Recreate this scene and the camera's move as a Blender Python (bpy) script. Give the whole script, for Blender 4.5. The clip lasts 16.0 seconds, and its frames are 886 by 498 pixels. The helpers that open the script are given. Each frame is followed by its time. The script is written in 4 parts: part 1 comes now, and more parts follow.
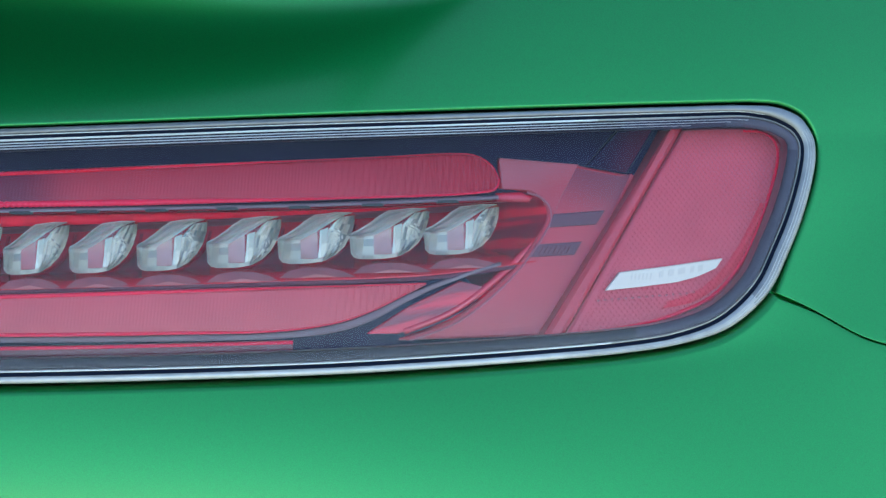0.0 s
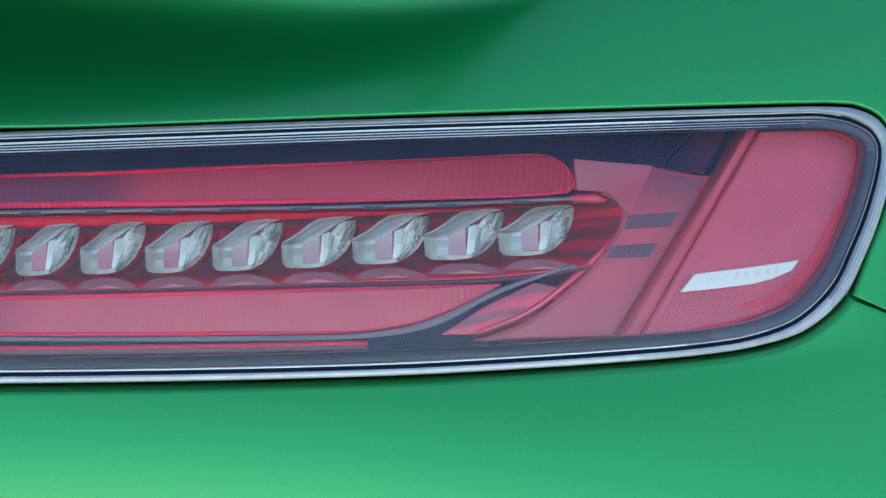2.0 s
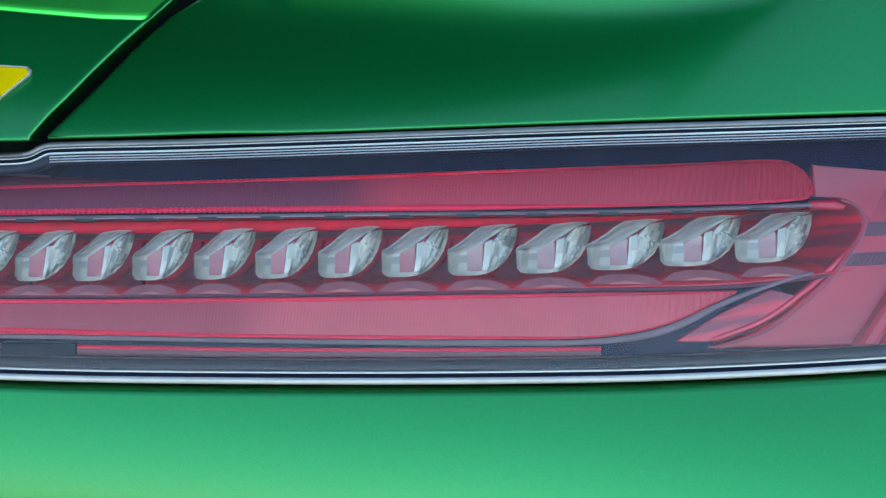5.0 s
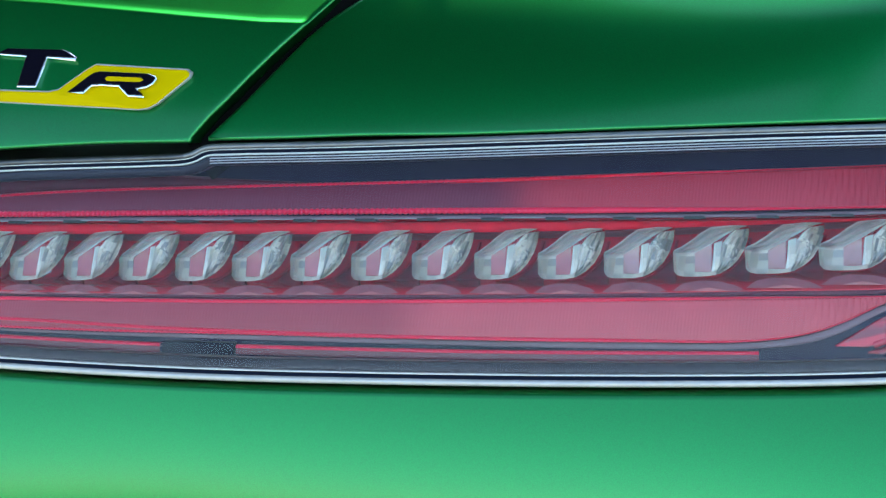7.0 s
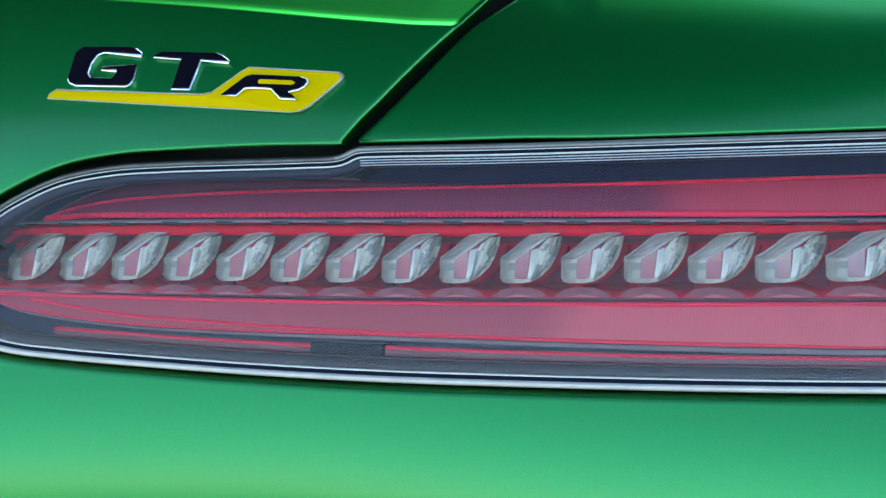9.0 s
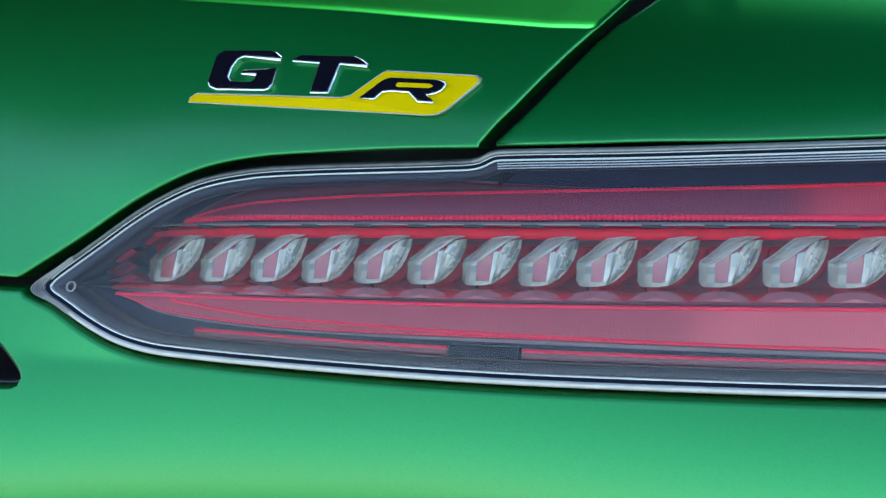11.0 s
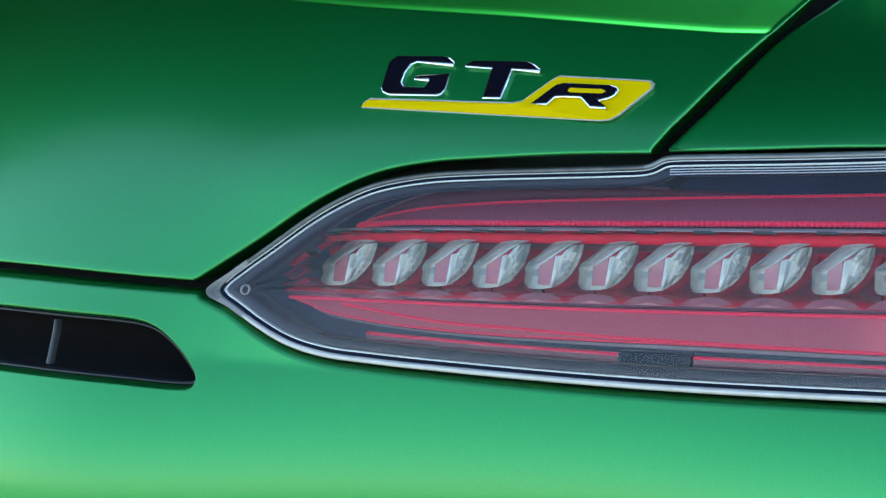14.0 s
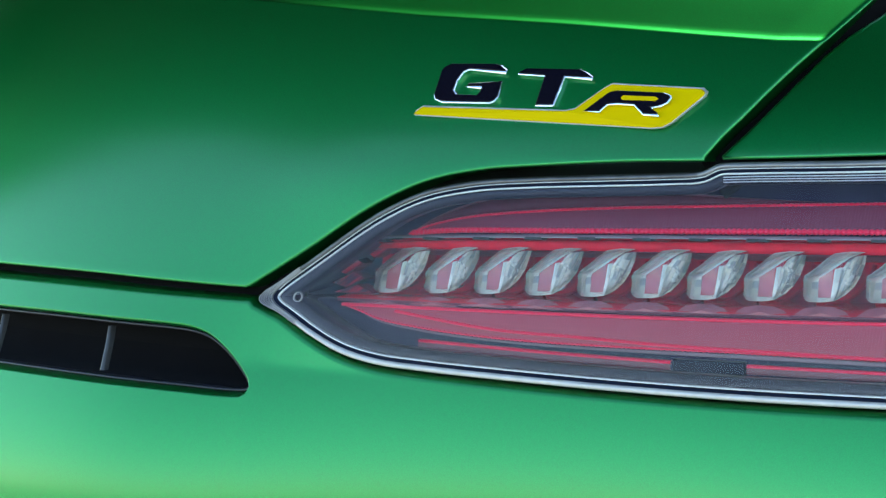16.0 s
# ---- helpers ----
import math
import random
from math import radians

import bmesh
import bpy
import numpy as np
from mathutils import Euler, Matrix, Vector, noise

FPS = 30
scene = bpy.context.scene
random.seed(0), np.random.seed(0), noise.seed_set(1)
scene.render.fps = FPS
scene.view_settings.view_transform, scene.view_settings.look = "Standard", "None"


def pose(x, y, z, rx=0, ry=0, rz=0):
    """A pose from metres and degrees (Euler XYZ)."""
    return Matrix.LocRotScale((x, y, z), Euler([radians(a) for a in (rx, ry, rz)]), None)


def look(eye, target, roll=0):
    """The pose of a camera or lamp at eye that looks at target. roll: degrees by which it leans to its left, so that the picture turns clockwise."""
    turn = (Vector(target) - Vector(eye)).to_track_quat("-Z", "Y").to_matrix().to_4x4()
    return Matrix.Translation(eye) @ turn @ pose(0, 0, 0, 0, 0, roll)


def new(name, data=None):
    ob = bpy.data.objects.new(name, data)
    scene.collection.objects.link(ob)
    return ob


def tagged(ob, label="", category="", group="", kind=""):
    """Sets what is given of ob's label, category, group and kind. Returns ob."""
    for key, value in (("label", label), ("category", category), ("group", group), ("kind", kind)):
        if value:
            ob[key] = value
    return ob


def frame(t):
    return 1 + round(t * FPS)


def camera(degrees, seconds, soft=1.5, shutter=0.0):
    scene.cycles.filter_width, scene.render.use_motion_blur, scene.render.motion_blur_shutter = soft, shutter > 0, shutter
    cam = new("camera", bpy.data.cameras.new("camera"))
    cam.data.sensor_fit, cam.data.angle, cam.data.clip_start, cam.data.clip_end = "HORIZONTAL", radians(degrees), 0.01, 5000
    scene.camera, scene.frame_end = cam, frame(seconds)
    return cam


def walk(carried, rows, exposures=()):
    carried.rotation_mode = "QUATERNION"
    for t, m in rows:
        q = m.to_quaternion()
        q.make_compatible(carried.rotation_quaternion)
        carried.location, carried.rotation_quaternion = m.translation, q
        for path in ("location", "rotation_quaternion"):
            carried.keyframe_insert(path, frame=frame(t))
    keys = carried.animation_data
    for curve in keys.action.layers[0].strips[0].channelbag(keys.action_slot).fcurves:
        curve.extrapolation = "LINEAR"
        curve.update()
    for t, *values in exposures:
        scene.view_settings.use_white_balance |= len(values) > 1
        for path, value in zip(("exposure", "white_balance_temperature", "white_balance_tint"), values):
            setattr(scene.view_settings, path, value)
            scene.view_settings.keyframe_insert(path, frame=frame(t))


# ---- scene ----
from mathutils.geometry import delaunay_2d_cdt

# ---- camera ----
EYE_Z = 0.919
TURNS = [  # seconds, turn to the left, tilt, roll to the right (degrees)
    (0.0, -11.000, -4.273, -0.011),
    (0.5, -10.798, -4.282, -0.022),
    (1.0, -10.325, -4.276, -0.027),
    (1.5, -9.722, -4.276, 0.022),
    (2.0, -8.926, -4.248, -0.038),
    (2.5, -7.975, -4.224, 0.036),
    (3.0, -6.855, -4.196, 0.007),
    (3.5, -5.773, -4.179, 0.020),
    (4.0, -4.618, -4.157, 0.022),
    (6.5, 0.874, -4.053, 0.030),
    (7.0, 1.975, -4.037, 0.016),
    (7.5, 3.006, -4.023, 0.034),
    (8.0, 4.073, -4.000, -0.000),
    (8.5, 5.085, -3.984, 0.035),
    (9.0, 6.137, -3.962, -0.023),
    (11.5, 10.837, -3.853, -0.003),
    (12.0, 11.692, -3.833, -0.050),
    (12.5, 12.487, -3.817, -0.027),
    (13.0, 13.297, -3.793, -0.034),
    (13.5, 14.047, -3.767, 0.016),
    (14.0, 14.733, -3.727, -0.023),
    (14.5, 15.280, -3.687, 0.008),
    (15.0, 15.756, -3.635, -0.059),
    (15.5, 16.052, -3.567, -0.038),
    (16.0, 16.196, -3.516, -0.021),
]
cam = camera(24.3, 16.0, soft=1.4)
walk(cam, [(t, pose(0, 0, EYE_Z, 90 + b, 0, a) @ pose(0, 0, 0, 0, 0, -c)) for t, a, b, c in TURNS],
     exposures=[(0.0, 2.6, 6750, 5), (16.0, 2.6, 6750, 5)])

# ---- light ----
world = bpy.data.worlds.new("sky")
scene.world = world
world.use_nodes = True
wn = world.node_tree
sky = wn.nodes.new("ShaderNodeTexSky")
sky.sky_type = "NISHITA"
sky.sun_disc = False
sky.sun_elevation = radians(48)
sky.sun_rotation = radians(-12)
sky.air_density, sky.dust_density, sky.ozone_density = 1.0, 0.2, 2.3
bg = wn.nodes["Background"]
wn.links.new(sky.outputs[0], bg.inputs[0])
bg.inputs[1].default_value = 0.12
sun = new("sun", bpy.data.lights.new("sun", "SUN"))
sun.data.energy, sun.data.angle, sun.data.color = 2.0, radians(4), (1.0, 0.97, 0.92)
sun.matrix_world = look((-1.39, 6.54, 7.431), (0, 0, 0))

# ---- materials ----


def material(name):
    m = bpy.data.materials.new(name)
    m.use_nodes = True
    return m, m.node_tree.nodes, m.node_tree.links, m.node_tree.nodes["Principled BSDF"]


def plain(name, color, rough, metal=0.0, coat=0.0, vary=0.15, scale=60.0, bump=0.0, bump_scale=900.0, gloss_level=0.5):
    """A surface with blotches in colour and gloss, and fine relief."""
    m, n, l, p = material(name)
    tex = n.new("ShaderNodeTexCoord")
    big = n.new("ShaderNodeTexNoise")
    big.inputs["Scale"].default_value, big.inputs["Detail"].default_value = scale, 4
    l.new(tex.outputs["Object"], big.inputs["Vector"])
    mix = n.new("ShaderNodeMix")
    mix.data_type = "RGBA"
    mix.inputs["A"].default_value = (*[c * (1 - vary) for c in color], 1)
    mix.inputs["B"].default_value = (*[min(1, c * (1 + vary)) for c in color], 1)
    l.new(big.outputs["Fac"], mix.inputs["Factor"])
    l.new(mix.outputs["Result"], p.inputs["Base Color"])
    gloss = n.new("ShaderNodeMapRange")
    gloss.inputs["To Min"].default_value, gloss.inputs["To Max"].default_value = rough * 0.85, min(1, rough * 1.15)
    l.new(big.outputs["Fac"], gloss.inputs["Value"])
    l.new(gloss.outputs["Result"], p.inputs["Roughness"])
    p.inputs["Metallic"].default_value = metal
    p.inputs["Specular IOR Level"].default_value = gloss_level
    p.inputs["Coat Weight"].default_value = coat
    p.inputs["Coat Roughness"].default_value = 0.03
    if bump:
        fine = n.new("ShaderNodeTexNoise")
        fine.inputs["Scale"].default_value = bump_scale
        l.new(tex.outputs["Object"], fine.inputs["Vector"])
        b = n.new("ShaderNodeBump")
        b.inputs["Strength"].default_value, b.inputs["Distance"].default_value = bump, 0.0005
        l.new(fine.outputs["Fac"], b.inputs["Height"])
        l.new(b.outputs["Normal"], p.inputs["Normal"])
    return m


def ribbed(name, color, rough, pitch, strength, cross=False, vary=0.15, dim=None, cut=0.0):
    """Moulded plastic with fine ribs across its length, or a lattice of them, pitch in millimetres."""
    m = plain(name, color, rough, vary=vary, gloss_level=0.2)
    n, l = m.node_tree.nodes, m.node_tree.links
    p = n["Principled BSDF"]
    uv = n.new("ShaderNodeUVMap")
    # a darker base colour up to the cut paints in a reflection
    if dim:
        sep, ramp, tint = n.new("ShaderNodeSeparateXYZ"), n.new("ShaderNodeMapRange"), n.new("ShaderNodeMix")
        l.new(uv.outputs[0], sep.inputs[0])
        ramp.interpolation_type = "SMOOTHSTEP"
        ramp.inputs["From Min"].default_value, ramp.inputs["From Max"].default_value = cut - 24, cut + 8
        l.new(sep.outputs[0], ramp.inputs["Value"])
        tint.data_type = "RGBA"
        tint.inputs["A"].default_value = (*dim, 1)
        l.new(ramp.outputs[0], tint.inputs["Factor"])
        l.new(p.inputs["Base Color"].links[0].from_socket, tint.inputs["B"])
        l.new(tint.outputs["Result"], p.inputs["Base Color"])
    waves = []
    for turn in ((radians(38), radians(-38)) if cross else (radians(6),)):
        mp = n.new("ShaderNodeMapping")
        mp.inputs["Rotation"].default_value = (0, 0, turn)
        l.new(uv.outputs[0], mp.inputs["Vector"])
        wv = n.new("ShaderNodeTexWave")
        wv.bands_direction = "X"
        wv.inputs["Scale"].default_value = 2 * math.pi / 20 / pitch
        wv.inputs["Distortion"].default_value = 0.0
        l.new(mp.outputs[0], wv.inputs["Vector"])
        waves.append(wv.outputs["Fac"])
    height = waves[0]
    if cross:
        mul = n.new("ShaderNodeMath")
        mul.operation = "MULTIPLY"
        l.new(waves[0], mul.inputs[0])
        l.new(waves[1], mul.inputs[1])
        height = mul.outputs[0]
    b = n.new("ShaderNodeBump")
    b.inputs["Strength"].default_value, b.inputs["Distance"].default_value = strength, 0.0004
    l.new(height, b.inputs["Height"])
    l.new(b.outputs["Normal"], p.inputs["Normal"])
    return m


def paint_material():
    """Satin metallic green: tinted flakes under a thin frosted clear coat."""
    m, n, l, p = material("green_paint")
    tex, fine = n.new("ShaderNodeTexCoord"), n.new("ShaderNodeTexNoise")
    fine.inputs["Scale"].default_value, fine.inputs["Detail"].default_value = 2600, 1
    l.new(tex.outputs["Object"], fine.inputs["Vector"])
    mix = n.new("ShaderNodeMix")
    mix.data_type = "RGBA"
    mix.inputs["A"].default_value = (0.0010, 0.134, 0.026, 1)
    mix.inputs["B"].default_value = (0.0020, 0.220, 0.044, 1)
    l.new(fine.outputs["Fac"], mix.inputs["Factor"])
    l.new(mix.outputs["Result"], p.inputs["Base Color"])
    p.inputs["Metallic"].default_value = 0.92
    p.inputs["Roughness"].default_value = 0.39
    p.inputs["Specular Tint"].default_value = (0.35, 0.90, 0.45, 1)
    p.inputs["Coat Weight"].default_value = 0.7
    p.inputs["Coat IOR"].default_value = 1.52
    p.inputs["Coat Roughness"].default_value = 0.17
    return m


def tinted(name, red, dark, rough, fade=None, streak=None, gloss=0.3):
    """Red moulding, its colour darkened along a direction (u, h, start, length in millimetres) or in streaks at an
    angle in degrees.
    """
    m = plain(name, red, rough, vary=0.12, gloss_level=gloss)
    n, l = m.node_tree.nodes, m.node_tree.links
    p, uv = n["Principled BSDF"], n.new("ShaderNodeUVMap")
    ramp, tint = n.new("ShaderNodeMapRange"), n.new("ShaderNodeMix")
    ramp.interpolation_type = "SMOOTHSTEP"
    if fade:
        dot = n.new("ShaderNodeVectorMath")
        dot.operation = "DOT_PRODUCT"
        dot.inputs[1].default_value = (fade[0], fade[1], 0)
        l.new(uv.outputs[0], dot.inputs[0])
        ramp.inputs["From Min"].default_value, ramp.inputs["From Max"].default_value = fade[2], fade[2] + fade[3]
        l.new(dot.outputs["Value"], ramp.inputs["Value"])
    else:
        mp, nz = n.new("ShaderNodeMapping"), n.new("ShaderNodeTexNoise")
        mp.vector_type = "TEXTURE"
        mp.inputs["Rotation"].default_value = (0, 0, radians(streak))
        mp.inputs["Scale"].default_value = (34, 3.2, 1)
        nz.inputs["Scale"].default_value, nz.inputs["Detail"].default_value = 1.0, 2
        l.new(uv.outputs[0], mp.inputs["Vector"])
        l.new(mp.outputs[0], nz.inputs["Vector"])
        ramp.inputs["From Min"].default_value, ramp.inputs["From Max"].default_value = 0.40, 0.56
        l.new(nz.outputs["Fac"], ramp.inputs["Value"])
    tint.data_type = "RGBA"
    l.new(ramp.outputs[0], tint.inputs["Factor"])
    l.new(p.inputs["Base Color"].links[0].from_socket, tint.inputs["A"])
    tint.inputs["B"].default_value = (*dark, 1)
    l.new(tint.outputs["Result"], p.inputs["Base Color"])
    return m


def clear_cover(name, tint, ior, shine=(1.0, 0.97, 0.95), rough=0.06):
    """A clear moulded cover: see-through, with the gloss of bare plastic."""
    m, n, l, p = material(name)
    n.remove(p)
    out = n["Material Output"]
    tr, gl = n.new("ShaderNodeBsdfTransparent"), n.new("ShaderNodeBsdfGlossy")
    tr.inputs[0].default_value = (*tint, 1)
    gl.inputs["Color"].default_value = (*shine, 1)
    gl.inputs["Roughness"].default_value = rough
    fr = n.new("ShaderNodeFresnel")
    fr.inputs[0].default_value = ior
    mx = n.new("ShaderNodeMixShader")
    l.new(fr.outputs[0], mx.inputs[0])
    l.new(tr.outputs[0], mx.inputs[1])
    l.new(gl.outputs[0], mx.inputs[2])
    l.new(mx.outputs[0], out.inputs[0])
    return m


PAINT = paint_material()
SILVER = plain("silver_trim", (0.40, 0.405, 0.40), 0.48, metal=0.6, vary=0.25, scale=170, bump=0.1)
# trim silver in darker copies, weaker reflections put into the colour
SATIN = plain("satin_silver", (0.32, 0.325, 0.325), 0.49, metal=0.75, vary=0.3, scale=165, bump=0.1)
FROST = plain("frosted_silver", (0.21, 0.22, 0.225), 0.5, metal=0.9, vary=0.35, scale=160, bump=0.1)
SILVER_DARK = plain("silver_dark_reflection", (0.11, 0.115, 0.12), 0.45, metal=0.85, vary=0.5, scale=200, bump=0.1)
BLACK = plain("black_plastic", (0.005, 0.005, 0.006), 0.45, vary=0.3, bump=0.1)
SEAL = plain("dark_seal", (0.004, 0.007, 0.018), 0.3, vary=0.3, gloss_level=0.05)
NAVY = plain("smoked_housing", (0.011, 0.010, 0.038), 0.30, vary=0.4, scale=40, gloss_level=0.06)
LILAC = plain("smoked_bezel", (0.175, 0.12, 0.15), 0.25, vary=0.2, gloss_level=0.25)
RED = plain("red_plastic", (0.85, 0.005, 0.045), 0.25, metal=0.15, gloss_level=0.2, vary=0.12, scale=50)
# gives off no light: the glow above the crystals is put into the colour
ROOF_RED = plain("painted_red_glow", (0.78, 0.005, 0.034), 0.3, gloss_level=0.15, vary=0.5, scale=190)
REDLINE = plain("bright_red_edge", (0.72, 0.010, 0.060), 0.3, vary=0.1, gloss_level=0.2)
# the guides' inner ends are coloured darker for the lining they reflect
STRIP = ribbed("upper_light_guide", (0.37, 0.020, 0.046), 0.35, 1.25, 0.22, dim=(0.125, 0.010, 0.036), cut=-57)
STRIP_LOW = ribbed("lower_light_guide", (0.48, 0.070, 0.100), 0.35, 1.25, 0.22, dim=(0.30, 0.034, 0.062), cut=-98)
REFLECTED_RED = plain("painted_leaf_reflection", (0.075, 0.006, 0.024), 0.35, vary=0.3, gloss_level=0.1)
STRIP_DARK = plain("smoked_red", (0.13, 0.015, 0.045), 0.35, vary=0.15)
REFLEX = ribbed("red_reflex_panel", (0.48, 0.070, 0.110), 0.30, 1.7, 0.9, cross=True)
CRYSTAL = clear_cover("cut_crystal", (0.93, 0.97, 0.95), 1.5, rough=0.03)
COVER = clear_cover("clear_cover", (0.94, 0.93, 0.96), 1.385, shine=(1.0, 0.95, 0.90))
# light, grey and dark linings paint the refractions inside the crystals
LINING = plain("bright_refraction", (0.66, 0.63, 0.56), 0.28, metal=0.0, vary=0.15, scale=220)
LINING_MID = plain("grey_refraction", (0.48, 0.465, 0.41), 0.3, metal=0.0, vary=0.2, scale=220)
LINING_DARK = plain("dark_refraction", (0.27, 0.28, 0.27), 0.3, metal=0.0, vary=0.3, scale=220)
CHROME = plain("bright_chrome", (0.86, 0.88, 0.90), 0.14, metal=1.0, vary=0.06)
DEEP = plain("deep_red", (0.50, 0.010, 0.04), 0.14, coat=0.7, vary=0.2, scale=80)
CHANNEL = plain("channel_red", (0.66, 0.004, 0.028), 0.25, gloss_level=0.15, vary=0.45, scale=120)
CUP = plain("red_cup", (0.34, 0.004, 0.02), 0.25, gloss_level=0.3, vary=0.3, scale=150)
RIB = plain("dark_red_rib", (0.17, 0.005, 0.02), 0.3, gloss_level=0.2, vary=0.4, scale=200)
LINE = plain("bright_moulded_line", (0.64, 0.675, 0.70), 0.42, metal=0.5, vary=0.05)
TIP = plain("ridged_silver", (0.26, 0.265, 0.27), 0.4, metal=0.6, vary=0.2, scale=200)
SLATS = plain("slat_grey", (0.030, 0.032, 0.034), 0.4, vary=0.2)
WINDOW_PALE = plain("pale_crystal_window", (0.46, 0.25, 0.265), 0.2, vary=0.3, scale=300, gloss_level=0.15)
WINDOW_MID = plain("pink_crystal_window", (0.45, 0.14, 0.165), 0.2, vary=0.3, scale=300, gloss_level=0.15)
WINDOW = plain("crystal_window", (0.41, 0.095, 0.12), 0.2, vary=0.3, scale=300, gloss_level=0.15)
# near-white colour painted as glints in the crystals
GLINT = plain("painted_glint", (0.78, 0.77, 0.72), 0.12, coat=0.5, vary=0.1)
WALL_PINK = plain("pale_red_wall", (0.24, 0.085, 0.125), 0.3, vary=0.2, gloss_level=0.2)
SLOT = plain("slot_red", (0.080, 0.011, 0.032), 0.4, vary=0.1)
PANEL = plain("red_bar", (0.44, 0.042, 0.070), 0.3, gloss_level=0.4, vary=0.1)
PANEL_BRIGHT = ribbed("bright_reflex_band", (0.58, 0.035, 0.070), 0.3, 1.7, 0.9, cross=True)
# the dark that the panel's top reflects is put into its colour
PANEL_REFLECTING = tinted("red_end_panel", (0.40, 0.036, 0.062), (0.17, 0.020, 0.046), 0.3, fade=(0.30, 0.95, 46.0, 27.0))
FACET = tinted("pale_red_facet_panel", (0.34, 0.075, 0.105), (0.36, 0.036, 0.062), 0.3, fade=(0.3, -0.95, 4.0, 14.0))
# reddish reflection beside the divider, painted as a colour fade
SHADE = tinted("painted_red_reflection", (0.013, 0.009, 0.034), (0.075, 0.008, 0.028), 0.3, fade=(1.0, -0.45, 128.0, 26.0), gloss=0.06)
STREAKED = tinted("streaked_deep_red", (0.52, 0.008, 0.035), (0.050, 0.010, 0.035), 0.14, streak=38, gloss=0.5)
HOOK_RED = tinted("streaked_hook_red", (0.60, 0.009, 0.036), (0.20, 0.007, 0.024), 0.14, streak=14, gloss=0.5)
WHITE = plain("white_label", (0.57, 0.58, 0.54), 0.5, vary=0.04)
GREY = plain("grey_print", (0.50, 0.51, 0.48), 0.5, vary=0.04)
YELLOW = plain("yellow_enamel", (0.46, 0.345, 0.001), 0.6, vary=0.04, gloss_level=0.03)
LETTER = plain("gloss_black", (0.003, 0.003, 0.008), 0.10, vary=0.2, gloss_level=0.3)
VOID = plain("dark_recess", (0.003, 0.003, 0.004), 0.9, vary=0.2)
VOID.node_tree.nodes["Principled BSDF"].inputs["Specular IOR Level"].default_value = 0.08
CARBON = plain("carbon", (0.010, 0.010, 0.009), 0.5, vary=0.3, scale=200, gloss_level=0.1)
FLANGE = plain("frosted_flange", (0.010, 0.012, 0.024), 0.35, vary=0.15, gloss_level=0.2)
# flange in two paler copies, the cover's haze put into the colour
FLANGE_MID = plain("grey_flange_haze", (0.034, 0.035, 0.058), 0.38, vary=0.15, gloss_level=0.2)
FLANGE_PALE = plain("pale_flange_haze", (0.062, 0.060, 0.088), 0.4, vary=0.15, gloss_level=0.2)
LIP_RED = plain("dull_red_lip", (0.10, 0.016, 0.040), 0.35, vary=0.2, gloss_level=0.15)
FOOT = plain("pale_red_foot", (0.36, 0.11, 0.135), 0.25, vary=0.3, scale=150)
RED_GLOSS = plain("glossy_red_ledge", (0.60, 0.012, 0.035), 0.12, metal=0.2, coat=1.0, vary=0.1)
PINK = plain("pale_red_facet", (0.28, 0.070, 0.105), 0.35, vary=0.1)
LINE_BODY = plain("red_line_body", (0.13, 0.012, 0.032), 0.35, vary=0.15)
LIP = plain("satin_black_lip", (0.008, 0.008, 0.014), 0.32, vary=0.2, gloss_level=0.35)
GROUND = plain("concrete", (0.33, 0.31, 0.23), 0.85, vary=0.2, scale=3, bump=0.4, bump_scale=60)

# ---- the shape of the car's rear corner ----
# u runs along the rear from left to right, h up from the lamp's middle, d out of the body; all in millimetres.
LAMP_Z, TURN, NEAR, RADIUS = 0.86, radians(5.0), 0.74, 1.32
CX, CY = (NEAR + RADIUS) * math.sin(TURN), (NEAR + RADIUS) * math.cos(TURN)
US = np.linspace(-0.80, 0.48, 641)
HS = np.linspace(-1.0, 0.6, 1601)


def lean_angles(u):
    """How far the skin leans back, in degrees, at each of HS for a place u along the rear."""
    lo = np.interp(u, [-.60, -.35, -.26, -.19, -.185, -.10, -.025, .03, .09, .13], [.099, .090, .080, .066, .049, .050, .055, .067, .090, .115])
    hi = np.interp(u, [-.19, -.185, -.10, -.025, .03, .09, .13], [.30, .130, .124, .109, .101, .098, .130])
    edge = np.interp(u, [-.60, -.43, -.32, -.19, -.185, -.10, -.025, .03, .1], [25.5, 26, 27.5, 23, 25, 25, 23, 20, 17])
    b0 = np.interp(u, [-.60, -.45, -.3, -.2, .0, .10, .20], [27, 25, 19, 17, 20.5, 24, 22])
    b1 = np.interp(u, [-.60, -.40, -.2, .0, .10, .20], [9, 2, -3, 0, 8, 18])
    z0, z1 = np.interp(u, [-.46, -.385, -.34, -.15, .205, .27], [26, 13, 10, 9.5, 9, 24]), np.interp(u, [-.44, -.40, -.36, -.30, -.26, .24, .30], [26, 26.2, 26, 24, 17.7, 17.7, 25])
    zk = np.interp(u, [-.44, -.40, -.36, .24, .30], [26, 24, 15.9, 15.9, 25])
    e = np.interp(u, [-.40, -.36, -.30, -.26], [.050, .056, .056, .046])
    # the bumper's top follows the lamp's lower edge up round its outer end
    low = np.interp(u, [.0, .08, .143, .183, .2035, .2115, .24], [-.046, -.0435, -.040, -.0325, -.0175, -.005, .012])
    return np.interp(HS, [-1, -.35, -.25, -.115, low, low + .004, .024, .042, e, lo, hi, hi + .014, .6],
                     [0, 0, -8, b1, b0, z0, zk, z1, edge, 28, 47, 58, 70])


